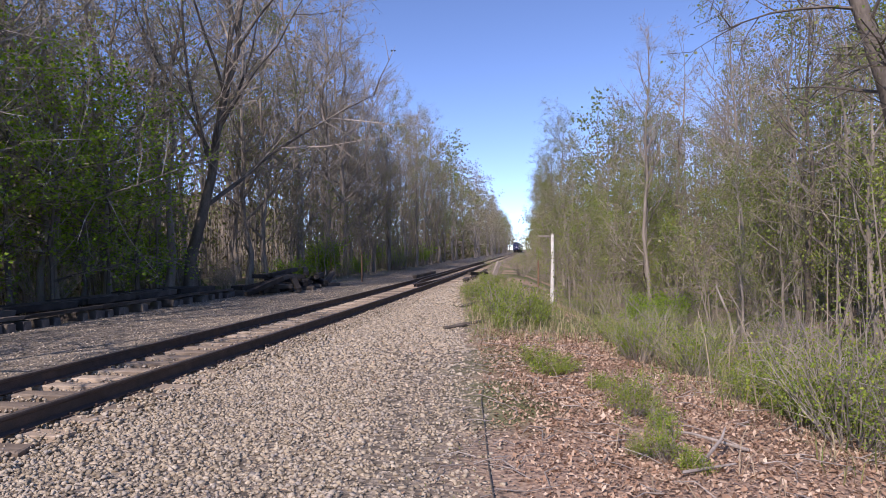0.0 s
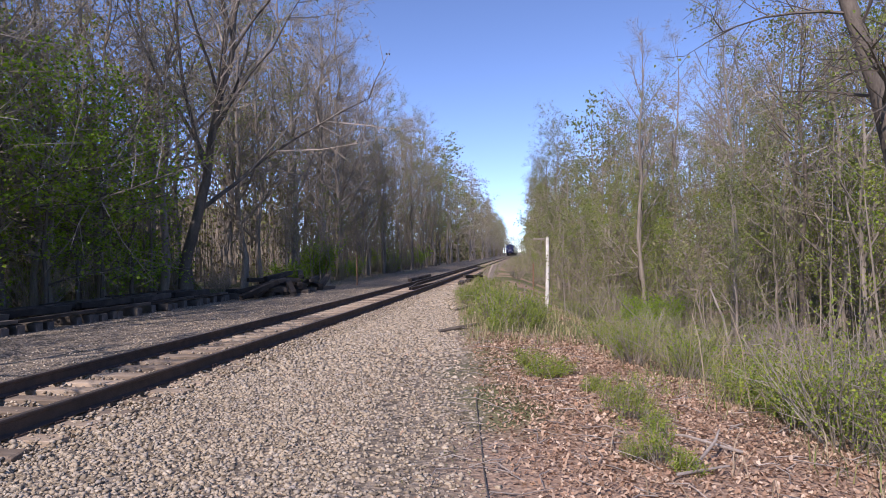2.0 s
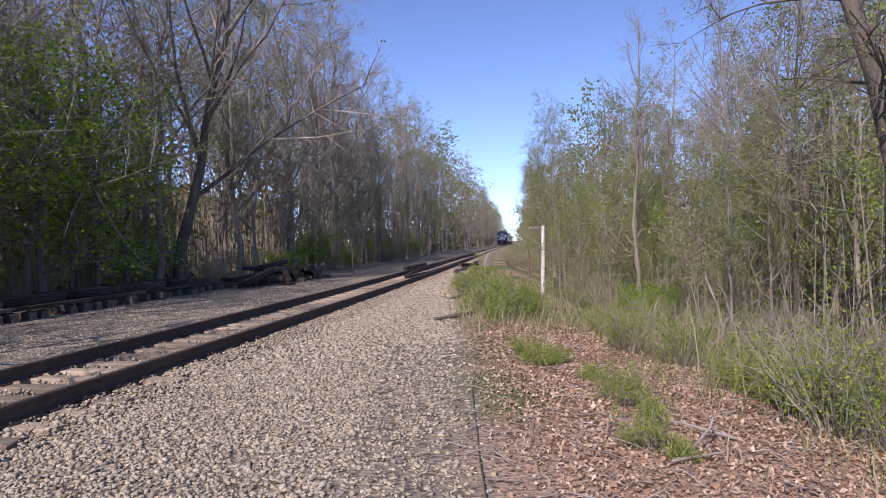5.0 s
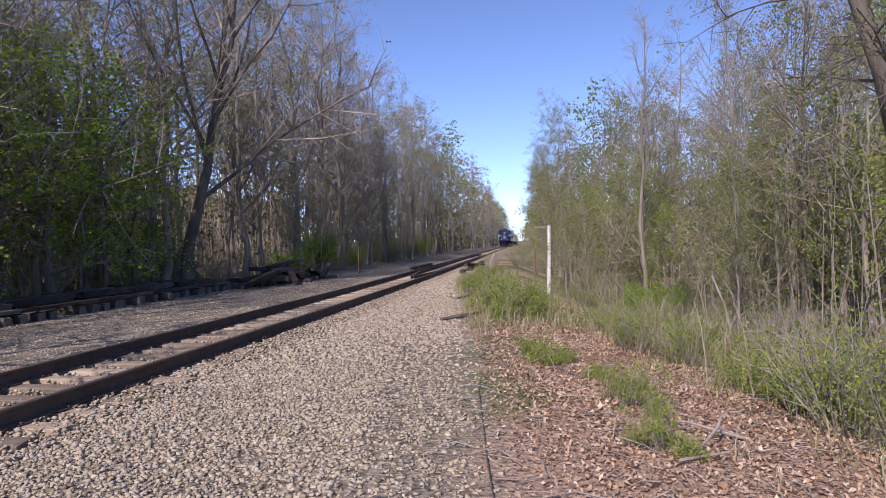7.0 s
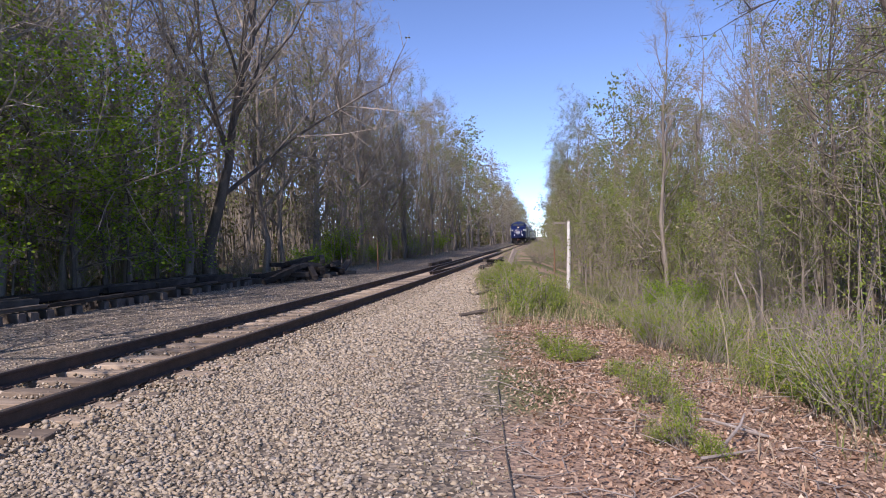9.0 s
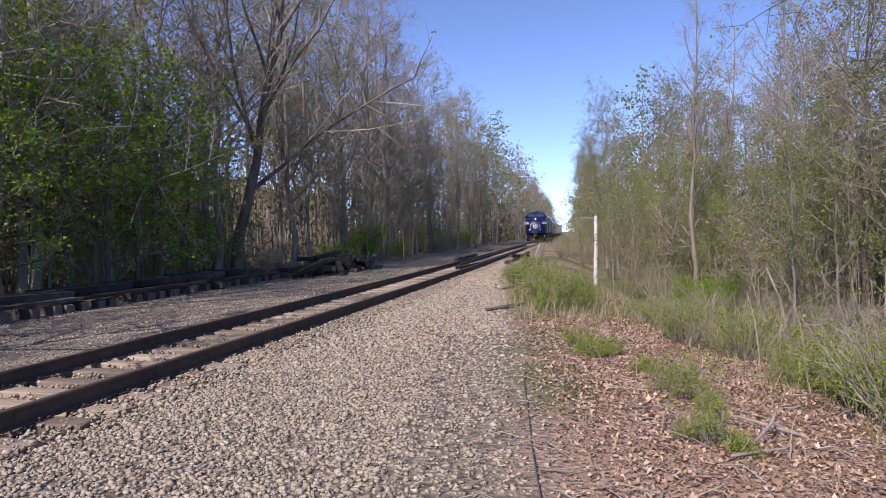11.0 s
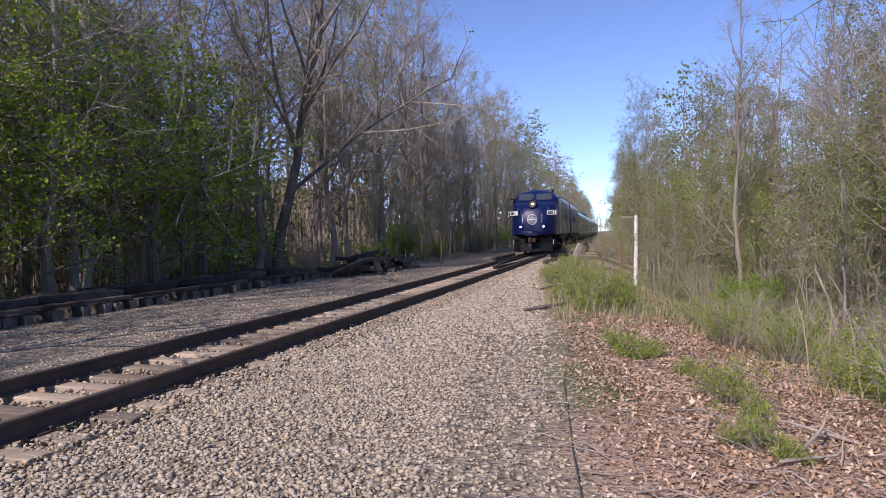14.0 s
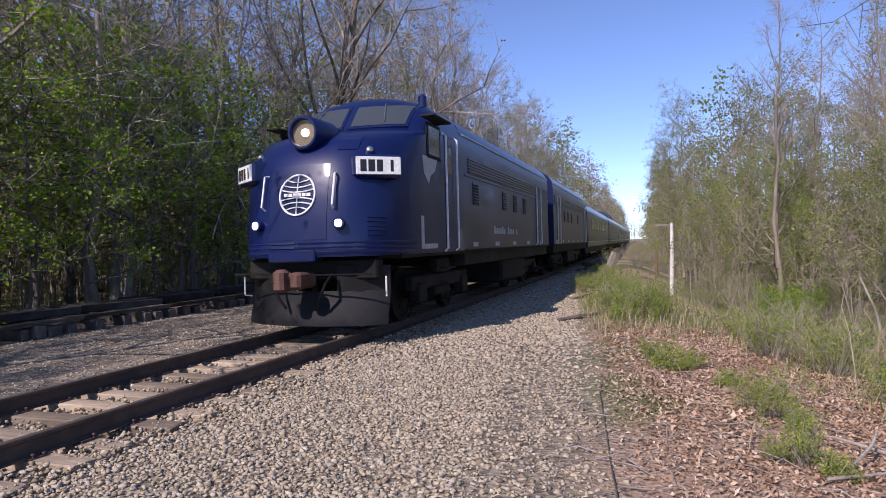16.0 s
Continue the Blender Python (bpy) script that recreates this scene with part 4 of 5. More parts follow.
def build_grass():
    rng = np.random.default_rng(16)
    spots = np.concatenate([spots_in(rng, 15000, 12.0, 36.0, lambda y: gravel_edge(y) + 0.1, lambda y: gravel_edge(y) + 2.6, 0.0),
                            spots_in(rng, 10000, 9.5, 30.0, lambda y: bank_edge(y) + 0.2, lambda y: bank_edge(y) + 5.5, 0.0),
                            spots_in(rng, 2500, 4.0, 12.0, lambda y: bank_edge(y) - 0.2, lambda y: bank_edge(y) + 3.0, 0.0),
                            spots_in(rng, 4500, 9.0, 70.0, -10.5, lambda y: -7.4 if y < 30 else -5.0, 0.0),
                            spots_in(rng, 260, 4.6, 7.0, 4.5, 5.1, 0.0)])
    k = len(spots)
    h = 0.05 + 0.38 * rng.uniform(0, 1, k) ** 2.2
    h[-260:] = rng.uniform(0.02, 0.06, 260)
    a, bend = rng.uniform(0, 2 * np.pi, k), rng.uniform(0.3, 1.35, k)
    side = np.stack([np.cos(a), np.sin(a), np.zeros(k)], 1)
    fall = np.stack([-np.sin(a), np.cos(a), np.zeros(k)], 1)
    up = np.array([0, 0, 1.0])
    w = 0.003 + 0.008 * h[:, None]
    base = spots - up * 0.02
    midp = base + up * h[:, None] * 0.6 + fall * (h * bend * 0.3)[:, None]
    tip = base + up * h[:, None] * (1 - 0.3 * bend[:, None]) + fall * (h * bend)[:, None]
    v = np.stack([base - side * w, base + side * w, midp + side * w * 0.7, tip, midp - side * w * 0.7], 1)
    q = np.array([(0, 1, 2, 4)])[None] + 5 * np.arange(k)[:, None, None]
    q2 = np.array([(4, 2, 3, 3)])[None] + 5 * np.arange(k)[:, None, None]
    me = bpy.data.meshes.new("rough_grass")
    me.from_pydata(v.reshape(-1, 3).tolist(), [], q.reshape(-1, 4).tolist() + [tuple(f[:3]) for f in q2.reshape(-1, 4).tolist()])
    me.materials.append(M_GRASS)
    tagged(new("rough_grass", me), "tufts of green and straw-coloured rough grass", "grass", kind="stuff")


build_grass()


# ---- timber, posts and other things beside the track ----
def tie_mesh(seed, ln=2.6, mats=None):
    rng = random.Random(seed)
    g = Geo().box(-ln / 2, ln / 2, -0.115, 0.115, 0, 0.18, 0, 0.014)
    g.v = [(x + rng.uniform(-0.025, 0.025), y + rng.uniform(-0.012, 0.012), z + rng.uniform(-0.008, 0.008)) for x, y, z in g.v]
    return g.mesh("timber", [M_TIE_OLD])


OLD_TIES = [tie_mesh(300 + k, ln) for k, ln in enumerate((2.6, 2.5, 2.2, 1.6))]
END_CAP = Geo().box(-0.004, 0.004, -0.10, 0.10, 0.012, 0.165, 0, 0.003).mesh("sawn_end", [M_TIE_END])


def old_tie(m, k=0, label="old creosoted railway tie in a long stack", group="stacked ties", ends=True):
    t = thing("railway_tie", label, "railway tie", m, group)
    part("timber", OLD_TIES[k], None, t)
    if ends:
        part("sawn_end", END_CAP, None, t, "greyish sawn end", at=pose((2.6, 2.5, 2.2, 1.6)[k] / 2 + 0.012, 0, 0))
    return t


def build_ties():
    rng = random.Random(9)
    y = 6.5
    while y < 25.6:
        x = -6.35 - 0.0275 * max(0.0, y - 12.0)
        z = ground_z(x - 1.3, y)
        m = pose(x - 1.3 + rng.uniform(-0.16, 0.08), y, z - 0.01, rng.uniform(-4, 4), rng.uniform(-1, 1), rng.uniform(-7, 7)) @ Matrix.Diagonal((1, 1, rng.uniform(1.2, 1.45), 1))
        old_tie(m, rng.choice((0, 0, 1)), "old creosoted timber in a long row with its sawn end out", "row of timbers")
        y += rng.choice((0.30, 0.36, 0.42, 0.55, 0.8))
    y = 7.0
    while y < 25.0:
        x = -6.62 - 0.0275 * max(0.0, y - 12.0)
        old_tie(pose(x + rng.uniform(-0.06, 0.06), y, ground_z(x, y) + 0.262, rng.uniform(-3, 3), rng.uniform(-1, 1), 91 + rng.uniform(-3, 3)) @ Matrix.Diagonal((1, 1, 0.45, 1)), 0, "flat dark plank lying along the row of timbers", "row of timbers", ends=False)
        y += 2.66
    for y, a in ((8.0, 88), (10.6, 93), (13.2, 86), (15.9, 91), (18.4, 89), (21.1, 94), (23.5, 88)):
        for o in (-7.6, -8.05, -8.5):
            old_tie(pose(o - 0.02 * y + rng.uniform(-0.1, 0.1), y + rng.uniform(-0.3, 0.3), ground_z(o, y) + 0.262, rng.uniform(-2, 2), rng.uniform(-1, 1), a + rng.uniform(-5, 5)), rng.choice((0, 1, 2)), "old dark tie lying along the top of the stack", ends=False)
    jumble = [(-6.4, 26.6, 0.0, 0, 80), (-6.9, 27.4, 0.0, 0, 20), (-6.3, 28.2, 0.0, 0, 95), (-7.1, 28.6, 0.0, 0, 60), (-6.5, 29.6, 0.0, 0, 10), (-6.2, 30.6, 0.0, 0, 85), (-6.8, 31.2, 0.0, 0, 100), (-6.6, 26.9, 0.2, 0, 40), (-6.6, 28.5, 0.2, 4, 85),
              (-6.9, 29.4, 0.2, 0, 70), (-6.5, 30.2, 0.2, -4, 100), (-6.8, 28.9, 0.38, 0, 30), (-6.6, 29.8, 0.38, 5, 90), (-6.4, 26.4, 0.35, -22, 60), (-6.2, 30.9, 0.28, -26, 75), (-6.9, 29.2, 0.55, 0, 95), (-6.4, 27.6, 0.2, 0, 100), (-6.2, 29.0, 0.2, 0, 78), (-6.6, 28.2, 0.38, -6, 92), (-6.7, 28.9, 0.56, 5, 70), (-6.5, 28.4, 0.74, -8, 88), (-6.8, 29.8, 0.56, 8, 100), (-6.0, 25.9, 0.3, -28, 95)]
    jumble += [(x + 0.55, y + 1.3, z, tilt, a + 25) for x, y, z, tilt, a in jumble[::2]] + [(x + 0.2, y - 1.0, z, tilt, a - 20) for x, y, z, tilt, a in jumble[1::3]]
    for i, (x, y, z, tilt, a) in enumerate(jumble):
        old_tie(pose(x, y, ground_z(x, y) + z, 0, tilt * 0.5, a), (0, 1, 2, 3)[i % 4], "charred-looking old tie in a jumbled heap", "heaped ties", ends=False)


build_ties()


def build_posts():
    x, y = 5.66, 28.3
    z = ground_z(x, y)
    t = thing("marker_post", "leaning white-painted timber post with flaking paint", "post", pose(x, y, z, 0, 1.4, 12))
    top = 2.2 - z
    part("post", Geo().tube([(0, 0, -0.2), (0.02, 0, top * 0.5), (0.0, 0, top)], [0.088, 0.08, 0.07], 10), [M_POST_WHITE], t)
    part("cap", Geo().tube([(0, 0, top), (0, 0, top + 0.05)], [0.072, 0.02], 10), [M_DEADWOOD], t, "bare grey weathered top")
    part("cross_arm", Geo().box(-0.62, 0.05, -0.03, 0.03, top - 0.10, top - 0.04, 0, 0.008), [M_DEADWOOD], t, "thin grey arm at the top")
    for x, y, h in ((-4.9, 35.5, 1.7), (5.05, 30.5, 1.6), (-8.3, 40.0, 1.5)):
        t = thing("stake", "thin rust-brown stake standing in the verge", "stake", pose(x, y, ground_z(x, y), 2, 1, 0))
        part("shaft", Geo().tube([(0, 0, -0.1), (0, 0, h)], [0.045, 0.038], 8), [M_POST_RUST], t)
    x, y = off(2.95, 36.0), 36.0
    t = thing("broken_post", "short leaning weathered timber post at the bridge end", "post", pose(x, y, ground_z(x, y), 0, 24, 30))
    part("post", Geo().box(-0.12, 0.12, -0.1, 0.1, -0.15, 1.15, 0, 0.025), [M_DEADWOOD], t)
    # bridge end: long dark timbers beyond the tie ends
    for k, (o, y) in enumerate(((1.75, 33.6), (1.9, 36.4), (1.75, 39.2), (1.8, 42.0), (1.85, 44.8), (1.8, 47.6), (-1.8, 39.4), (-1.8, 42.2), (-1.8, 45.0))):
        old_tie(pose(off(o, y), y, ground_z(off(o, y), y) + 0.01, 0, 0, 90 + track_turn(y) + (4 if k == 0 else 0)), 0, "dark bridge timber lying beside the rails", "bridge timbers", ends=False)
    old_tie(pose(off(2.1, 37.0), 37.0, ground_z(off(2.1, 37.0), 37.0) + 0.2, 0, 3, 70), 2, "dark bridge timber lying beside the rails", "bridge timbers", ends=False)


build_posts()


def stick(name, label, pts, radii, mat, category="branch"):
    t = thing(name, label, category, pose(*pts[0]))
    g = Geo().tube([Vector(p) - Vector(pts[0]) for p in pts], radii, 7)
    part("limb", g, [mat], t)


def build_deadwood():
    z = lambda x, y, h=0.03: (x, y, ground_z(x, y) + h)
    stick("fallen_branch", "dark fallen branch lying on the ballast edge", [z(3.35, 14.0), z(3.7, 14.4, 0.06), z(4.15, 14.8, 0.05)], [0.04, 0.05, 0.03], M_BARK_DARK)
    stick("fallen_branch", "short dark branch on the ballast", [z(3.0, 19.0), z(3.45, 19.7, 0.06)], [0.035, 0.03], M_BARK_DARK)
    stick("fallen_branch", "grey snapped stick in the leaf litter", [z(6.75, 5.5), z(6.95, 5.75, 0.16), z(7.02, 5.9, 0.22)], [0.014, 0.012, 0.008], M_DEADWOOD)
    stick("fallen_branch", "grey snapped stick in the leaf litter", [z(6.55, 5.2), z(6.95, 5.35, 0.08)], [0.013, 0.008], M_DEADWOOD)
    stick("fallen_branch", "grey snapped stick in the leaf litter", [z(7.2, 5.9), z(6.8, 6.1, 0.12), z(6.6, 6.4, 0.05)], [0.014, 0.012, 0.008], M_DEADWOOD)
    stick("leaning_trunk", "broken leaning grey trunk of a dead sapling", [z(10.4, 18.0, -0.1), (10.2, 18.2, -0.2), (9.95, 18.4, 0.55)], [0.04, 0.032, 0.022], M_DEADWOOD, "dead tree")
    stick("rotten_stump", "small pale rotten stump", [z(6.75, 13.6, -0.05), z(6.78, 13.6, 0.2)], [0.06, 0.04], M_DEADWOOD, "stump")
    stick("rotten_stump", "pale broken stub standing in the ditch", [z(9.6, 15.0, -0.05), z(9.6, 15.0, 0.5)], [0.05, 0.035], M_DEADWOOD, "stump")
    stick("trailing_vine", "thin dark trailing vine across the gravel edge", [z(5.30, 4.3, 0.02), z(5.16, 5.2, 0.03), z(5.02, 6.3, 0.02), z(4.84, 7.6, 0.03), z(4.80, 8.4, 0.01)], [0.006, 0.006, 0.005, 0.005, 0.003], M_BARK_DARK, "vine")
    rng = random.Random(31)
    for k in range(8):
        y = rng.uniform(9.0, 24.0)
        o = bank_edge(y) + rng.uniform(1.0, 6.0)
        x, a, ln = off(o, y), rng.uniform(0, 6.28), rng.uniform(1.2, 3.0)
        p, q = z(x, y), (x + math.cos(a) * ln, y + math.sin(a) * ln)
        stick("fallen_branch", "long bare fallen branch tangled in the scrub", [p, (x + math.cos(a) * ln * 0.5, y + math.sin(a) * ln * 0.5, p[2] + rng.uniform(0.3, 0.7)), (q[0], q[1], ground_z(*q) + rng.uniform(0.3, 1.2))], [0.018, 0.014, 0.007], M_BARK)


build_deadwood()


def build_dry_stems():
    """Last year's thin stalks, arching over the bank and standing in the litter."""
    rng, g = random.Random(52), Geo()
    for k in range(190):
        y = 4.6 + 6.5 * rng.random()
        o = bank_edge(y) + (rng.uniform(0.2, 4.0) if k % 4 else rng.uniform(-1.6, 0.2))
        x, a = off(o, y), rng.uniform(0, 6.28)
        ln = rng.uniform(0.5, 1.5) if k % 4 else rng.uniform(0.15, 0.45)
        lean = rng.uniform(0.15, 0.9)
        z, dx, dy = ground_z(x, y) - 0.02, math.cos(a) * lean * ln, math.sin(a) * lean * ln
        top = ln * (1 - 0.5 * lean)
        g.tube([(x, y, z), (x + dx * 0.3, y + dy * 0.3, z + top * 0.7), (x + dx * 0.65, y + dy * 0.65, z + top), (x + dx, y + dy, z + top * (1.05 - 0.4 * lean))], [0.0045, 0.004, 0.003, 0.0015], 3, 0, False)
    tagged(new("dry_stems", g.mesh("dry_stems", [M_STRAW])), "thin straw-coloured dead stems arching over the bank", "dead stems", kind="stuff")


build_dry_stems()


# ---- the train ----
WHEEL_R = 0.508
W_ROWS = [(1.28, 1.52), (3.5, 1.52), (3.78, 1.495), (3.95, 1.42), (4.1, 1.28), (4.24, 1.05), (4.34, 0.76), (4.43, 0.40), (4.46, 0.0)]
F_ROWS = [(0.98, 0.10), (1.2, 0.02), (1.4, 0.0), (1.9, 0.04), (2.4, 0.12), (2.8, 0.25), (3.05, 0.40), (3.2, 0.55), (3.34, 0.85), (3.44, 1.2), (3.51, 1.6), (3.56, 1.78), (4.08, 2.26), (4.22, 2.44), (4.34, 2.7), (4.43, 3.1), (4.46, 3.5)]
N_ROWS = [(1.0, 2.9), (2.4, 2.8), (2.8, 2.5), (3.2, 2.25), (3.5, 2.1), (3.6, 2.6), (4.2, 2.4), (4.46, 2.2)]


def between(rows, z):
    for (a, va), (b, vb) in zip(rows, rows[1:]):
        if z <= b:
            return va + (vb - va) * max(0.0, (z - a) / (b - a))
    return rows[-1][1]


def nose_point(x, z, lift=0.0):
    """The nose's skin above x and z: a point s metres behind the front, lifted off it."""
    def skin(x, z):
        w, f, n = max(0.02, between(W_ROWS, z)), between(F_ROWS, z), between(N_ROWS, z)
        depth = max(1.95 - f, 0.85)
        u = min(1.0, abs(x) / w)
        return Vector((x, f + depth * (1 - (1 - u ** n) ** (1 / n)), z))
    p = skin(x, z)
    if lift:
        e = 0.02
        dx, dz = skin(x + e, z) - skin(x - e, z), skin(x, z + e) - skin(x, z - e)
        nrm = dx.cross(dz).normalized()
        p = p + (nrm if nrm.y < 0 else -nrm) * lift
    return p


def nose_ring(z, s_end):
    w, f, n = max(0.02, between(W_ROWS, z)), between(F_ROWS, z), between(N_ROWS, z)
    depth = max(1.95 - f, 0.85)
    ring = [(w, s_end, z)]
    for k in range(25):
        a = math.pi / 2 - math.pi * k / 24
        sx, cx = math.sin(a), max(0.0, math.cos(a))
        ring.append((math.copysign(w * abs(sx) ** (2 / n), sx), f + depth * (1 - cx ** (2 / n)), z))
    ring.append((-w, s_end, z))
    return ring


def nose_patch(x0, x1, z0, z1, lift, nx=8, nz=6, taper=0.0, rim=0.03):
    """A plate that follows the nose's skin, with a rim back to it."""
    g = Geo()
    vs = []
    for j in range(nz + 1):
        for i in range(nx + 1):
            u, v = i / nx, j / nz
            pinch = 1 - taper * v
            mid = (x0 + x1) / 2
            vs.append(nose_point(mid + (x0 + (x1 - x0) * u - mid) * pinch, z0 + (z1 - z0) * v, lift))
    fs = [(j * (nx + 1) + i, j * (nx + 1) + i + 1, (j + 1) * (nx + 1) + i + 1, (j + 1) * (nx + 1) + i) for j in range(nz) for i in range(nx)]
    edge = [i for i in range(nx + 1)] + [j * (nx + 1) + nx for j in range(1, nz + 1)] + [nz * (nx + 1) + i for i in range(nx - 1, -1, -1)] + [j * (nx + 1) for j in range(nz - 1, 0, -1)]
    back = len(vs)
    for i in edge:
        vs.append(vs[i] + Vector((0, rim, 0)))
    for a in range(len(edge)):
        b = (a + 1) % len(edge)
        fs.append((edge[a], back + a, back + b, edge[b]))
    return g.add(vs, fs)


def skin_line(pts, r, lift=0.008, sides=5):
    return Geo().tube([nose_point(x, z, lift) for x, z in pts], r, sides)


def shifted(g, dy):
    g.v = [(x, y + dy, z) for x, y, z in g.v]
    return g


def body_section(y):
    pts = [(1.52, 1.28)] + [(w, z) for z, w in W_ROWS[1:-1]]
    return [(x, y, z) for x, z in pts] + [(-x, y, z) for x, z in reversed(pts)]


def add_truck(car, y, wheels):
    t = part("truck", Geo(), [M_BLACK], car, "black cast steel truck")
    g = Geo()
    for s in (-1, 1):
        g.box(s * 1.12 - 0.09, s * 1.12 + 0.09, y - 1.75, y + 1.75, 0.58, 0.86, 0, 0.03)
        for a in (-1.37, 1.37):
            g.box(s * 1.16 - 0.12, s * 1.16 + 0.12, y + a - 0.2, y + a + 0.2, 0.34, 0.72, 0, 0.03)
        g.box(s * 1.1 - 0.1, s * 1.1 + 0.1, y - 0.5, y + 0.5, 0.40, 0.6, 0, 0.03)
        g.box(s * 1.14 - 0.08, s * 1.14 + 0.08, y - 0.42, y + 0.42, 0.86, 1.15, 0, 0.02)
    g.box(-1.1, 1.1, y - 0.25, y + 0.25, 0.5, 0.95, 0, 0.03)
    t.data = g.mesh("truck", [M_BLACK], 35)
    for a in (-1.37, 1.37):
        w = Geo()
        w.tube([(-1.0, 0, 0), (1.0, 0, 0)], 0.085, 10)
        for s in (-1, 1):
            w.lathe((0, 0, 0), (s, 0, 0), [(0.69, WHEEL_R + 0.026), (0.72, WHEEL_R + 0.026), (0.725, WHEEL_R), (0.83, WHEEL_R - 0.004), (0.83, WHEEL_R - 0.07), (0.80, WHEEL_R - 0.09), (0.80, 0.16), (0.84, 0.14)], 24)
            for k in range(4):
                an = k * math.pi / 2
                w.box(s * 0.80 - 0.012, s * 0.80 + 0.012, math.cos(an) * 0.25 - 0.04, math.cos(an) * 0.25 + 0.04, math.sin(an) * 0.25 - 0.04, math.sin(an) * 0.25 + 0.04)
        wheels.append((part("wheelset", w, [M_BLACK], car, "black steel wheels on their axle", at=pose(0, y + a, WHEEL_R)), y + a))
    return t


def handrail(car, x, y, z0, z1, name="handrail", r=0.018):
    e = 0.07 if x > 0 else -0.07
    part(name, Geo().tube([(x, y, z0), (x + e, y, z0 + 0.05), (x + e, y, z1 - 0.05), (x, y, z1)], r, 6), [M_WHITE], car, "white-painted handrail")


def side_panel(car, name, x, y0, y1, z0, z1, proud, mat, label="", bevel=0.01):
    a, b = (x - 0.02, x + proud) if x > 0 else (x - proud, x + 0.02)
    return part(name, Geo().box(a, b, y0, y1, z0, z1, 0, bevel), [mat], car, label)


def unit_sides(car, y0, y1, portholes, doors, wheels):
    """What the two kinds of unit share: grilles, louvres, doors, stripes and running gear between y0 and y1."""
    for s in (-1, 1):
        x = s * 1.52
        side_panel(car, "grille", x, y0 + 0.3, y1 - 0.25, 2.98, 3.34, 0.012, M_STEEL, "dull stainless louvred grille band")
        for k in range(5):
            side_panel(car, "grille_bar", x, y0 + 0.3, y1 - 0.25, 3.01 + 0.068 * k, 3.035 + 0.068 * k, 0.028, M_BLUE, bevel=0.004)
        side_panel(car, "batten", x, y0, y1, 2.90, 2.935, 0.016, M_BLUE, bevel=0.004)
        side_panel(car, "sill", x, y0, y1, 1.27, 1.31, 0.03, M_BLACK, bevel=0.006)
        part("gutter", Geo().box(s * 1.485 - 0.03, s * 1.485 + 0.03, y0, y1, 3.76, 3.80, 0, 0.008), [M_GREYPAINT], car, "thin pale gutter along the roof edge")
        for yy in portholes:
            f = side_panel(car, "louvre_frame", x, yy - 0.24, yy + 0.24, 2.30, 2.82, 0.014, M_BLUE)
            for k in range(7):
                side_panel(f, "slat", x, yy - 0.2, yy + 0.2, 2.335 + 0.066 * k, 2.375 + 0.066 * k, 0.026, M_BLACK, bevel=0.004)
        for yy in doors:
            d = side_panel(car, "door", x, yy - 0.3, yy + 0.3, 1.35, 3.42, 0.012, M_BLUE)
            side_panel(d, "window", x, yy - 0.17, yy + 0.17, 2.6, 3.1, 0.018, M_GLASS, "dark door window")
            for e in (-0.42, 0.42):
                handrail(car, x, yy + e, 1.32, 3.35)
            part("step", Geo().box(s * 1.45 - 0.12, s * 1.45 + 0.12, yy - 0.3, yy + 0.3, 0.48, 0.52, 0, 0.01), [M_BLACK], car)
        yy = y0 + 0.6
        while yy < y1 - 1:
            side_panel(car, "stripe_dash", x, yy, yy + 0.42, 1.36, 1.46, 0.008, M_GREYPAINT, "pale grey stripe dash", bevel=0.003)
            yy += 2.1
    mid = (y0 + y1) / 2
    part("fuel_tank", Geo().box(-1.35, 1.35, mid - 1.5, mid + 1.7, 0.32, 1.25, 0, 0.08), [M_BLACK], car, "black fuel tank under the floor")
    part("underframe", Geo().box(-1.44, 1.44, y0 + 0.2, y1 - 0.1, 0.95, 1.29, 0, 0.02), [M_BLACK], car)
    for yy in (y0 + 2.0, y0 + 3.6, y1 - 3.4):
        f = part("roof_fan", Geo().tube([(0, yy, 4.40), (0, yy, 4.56), (0, yy, 4.58)], [0.55, 0.55, 0.4], 20), [M_BLUE], car)
    part("exhaust_stack", Geo().box(-0.2, 0.2, mid - 0.3, mid + 0.3, 4.4, 4.6, 0, 0.03), [M_BLACK], car)


def bars_of(car, y0, y1, z0, z1, x, count, mat, seed):
    """A line of lettering too blurred to read, as plain bars."""
    rng, w = random.Random(seed), (y1 - y0) / count
    for k in range(count):
        if rng.random() < 0.12:
            continue
        side_panel(car, "lettering_bar", x, y0 + k * w, y0 + k * w + w * 0.62, z0, z1 - (0.0 if k in (0, 4, 7) else 0.05), 0.006, mat, bevel=0.002)


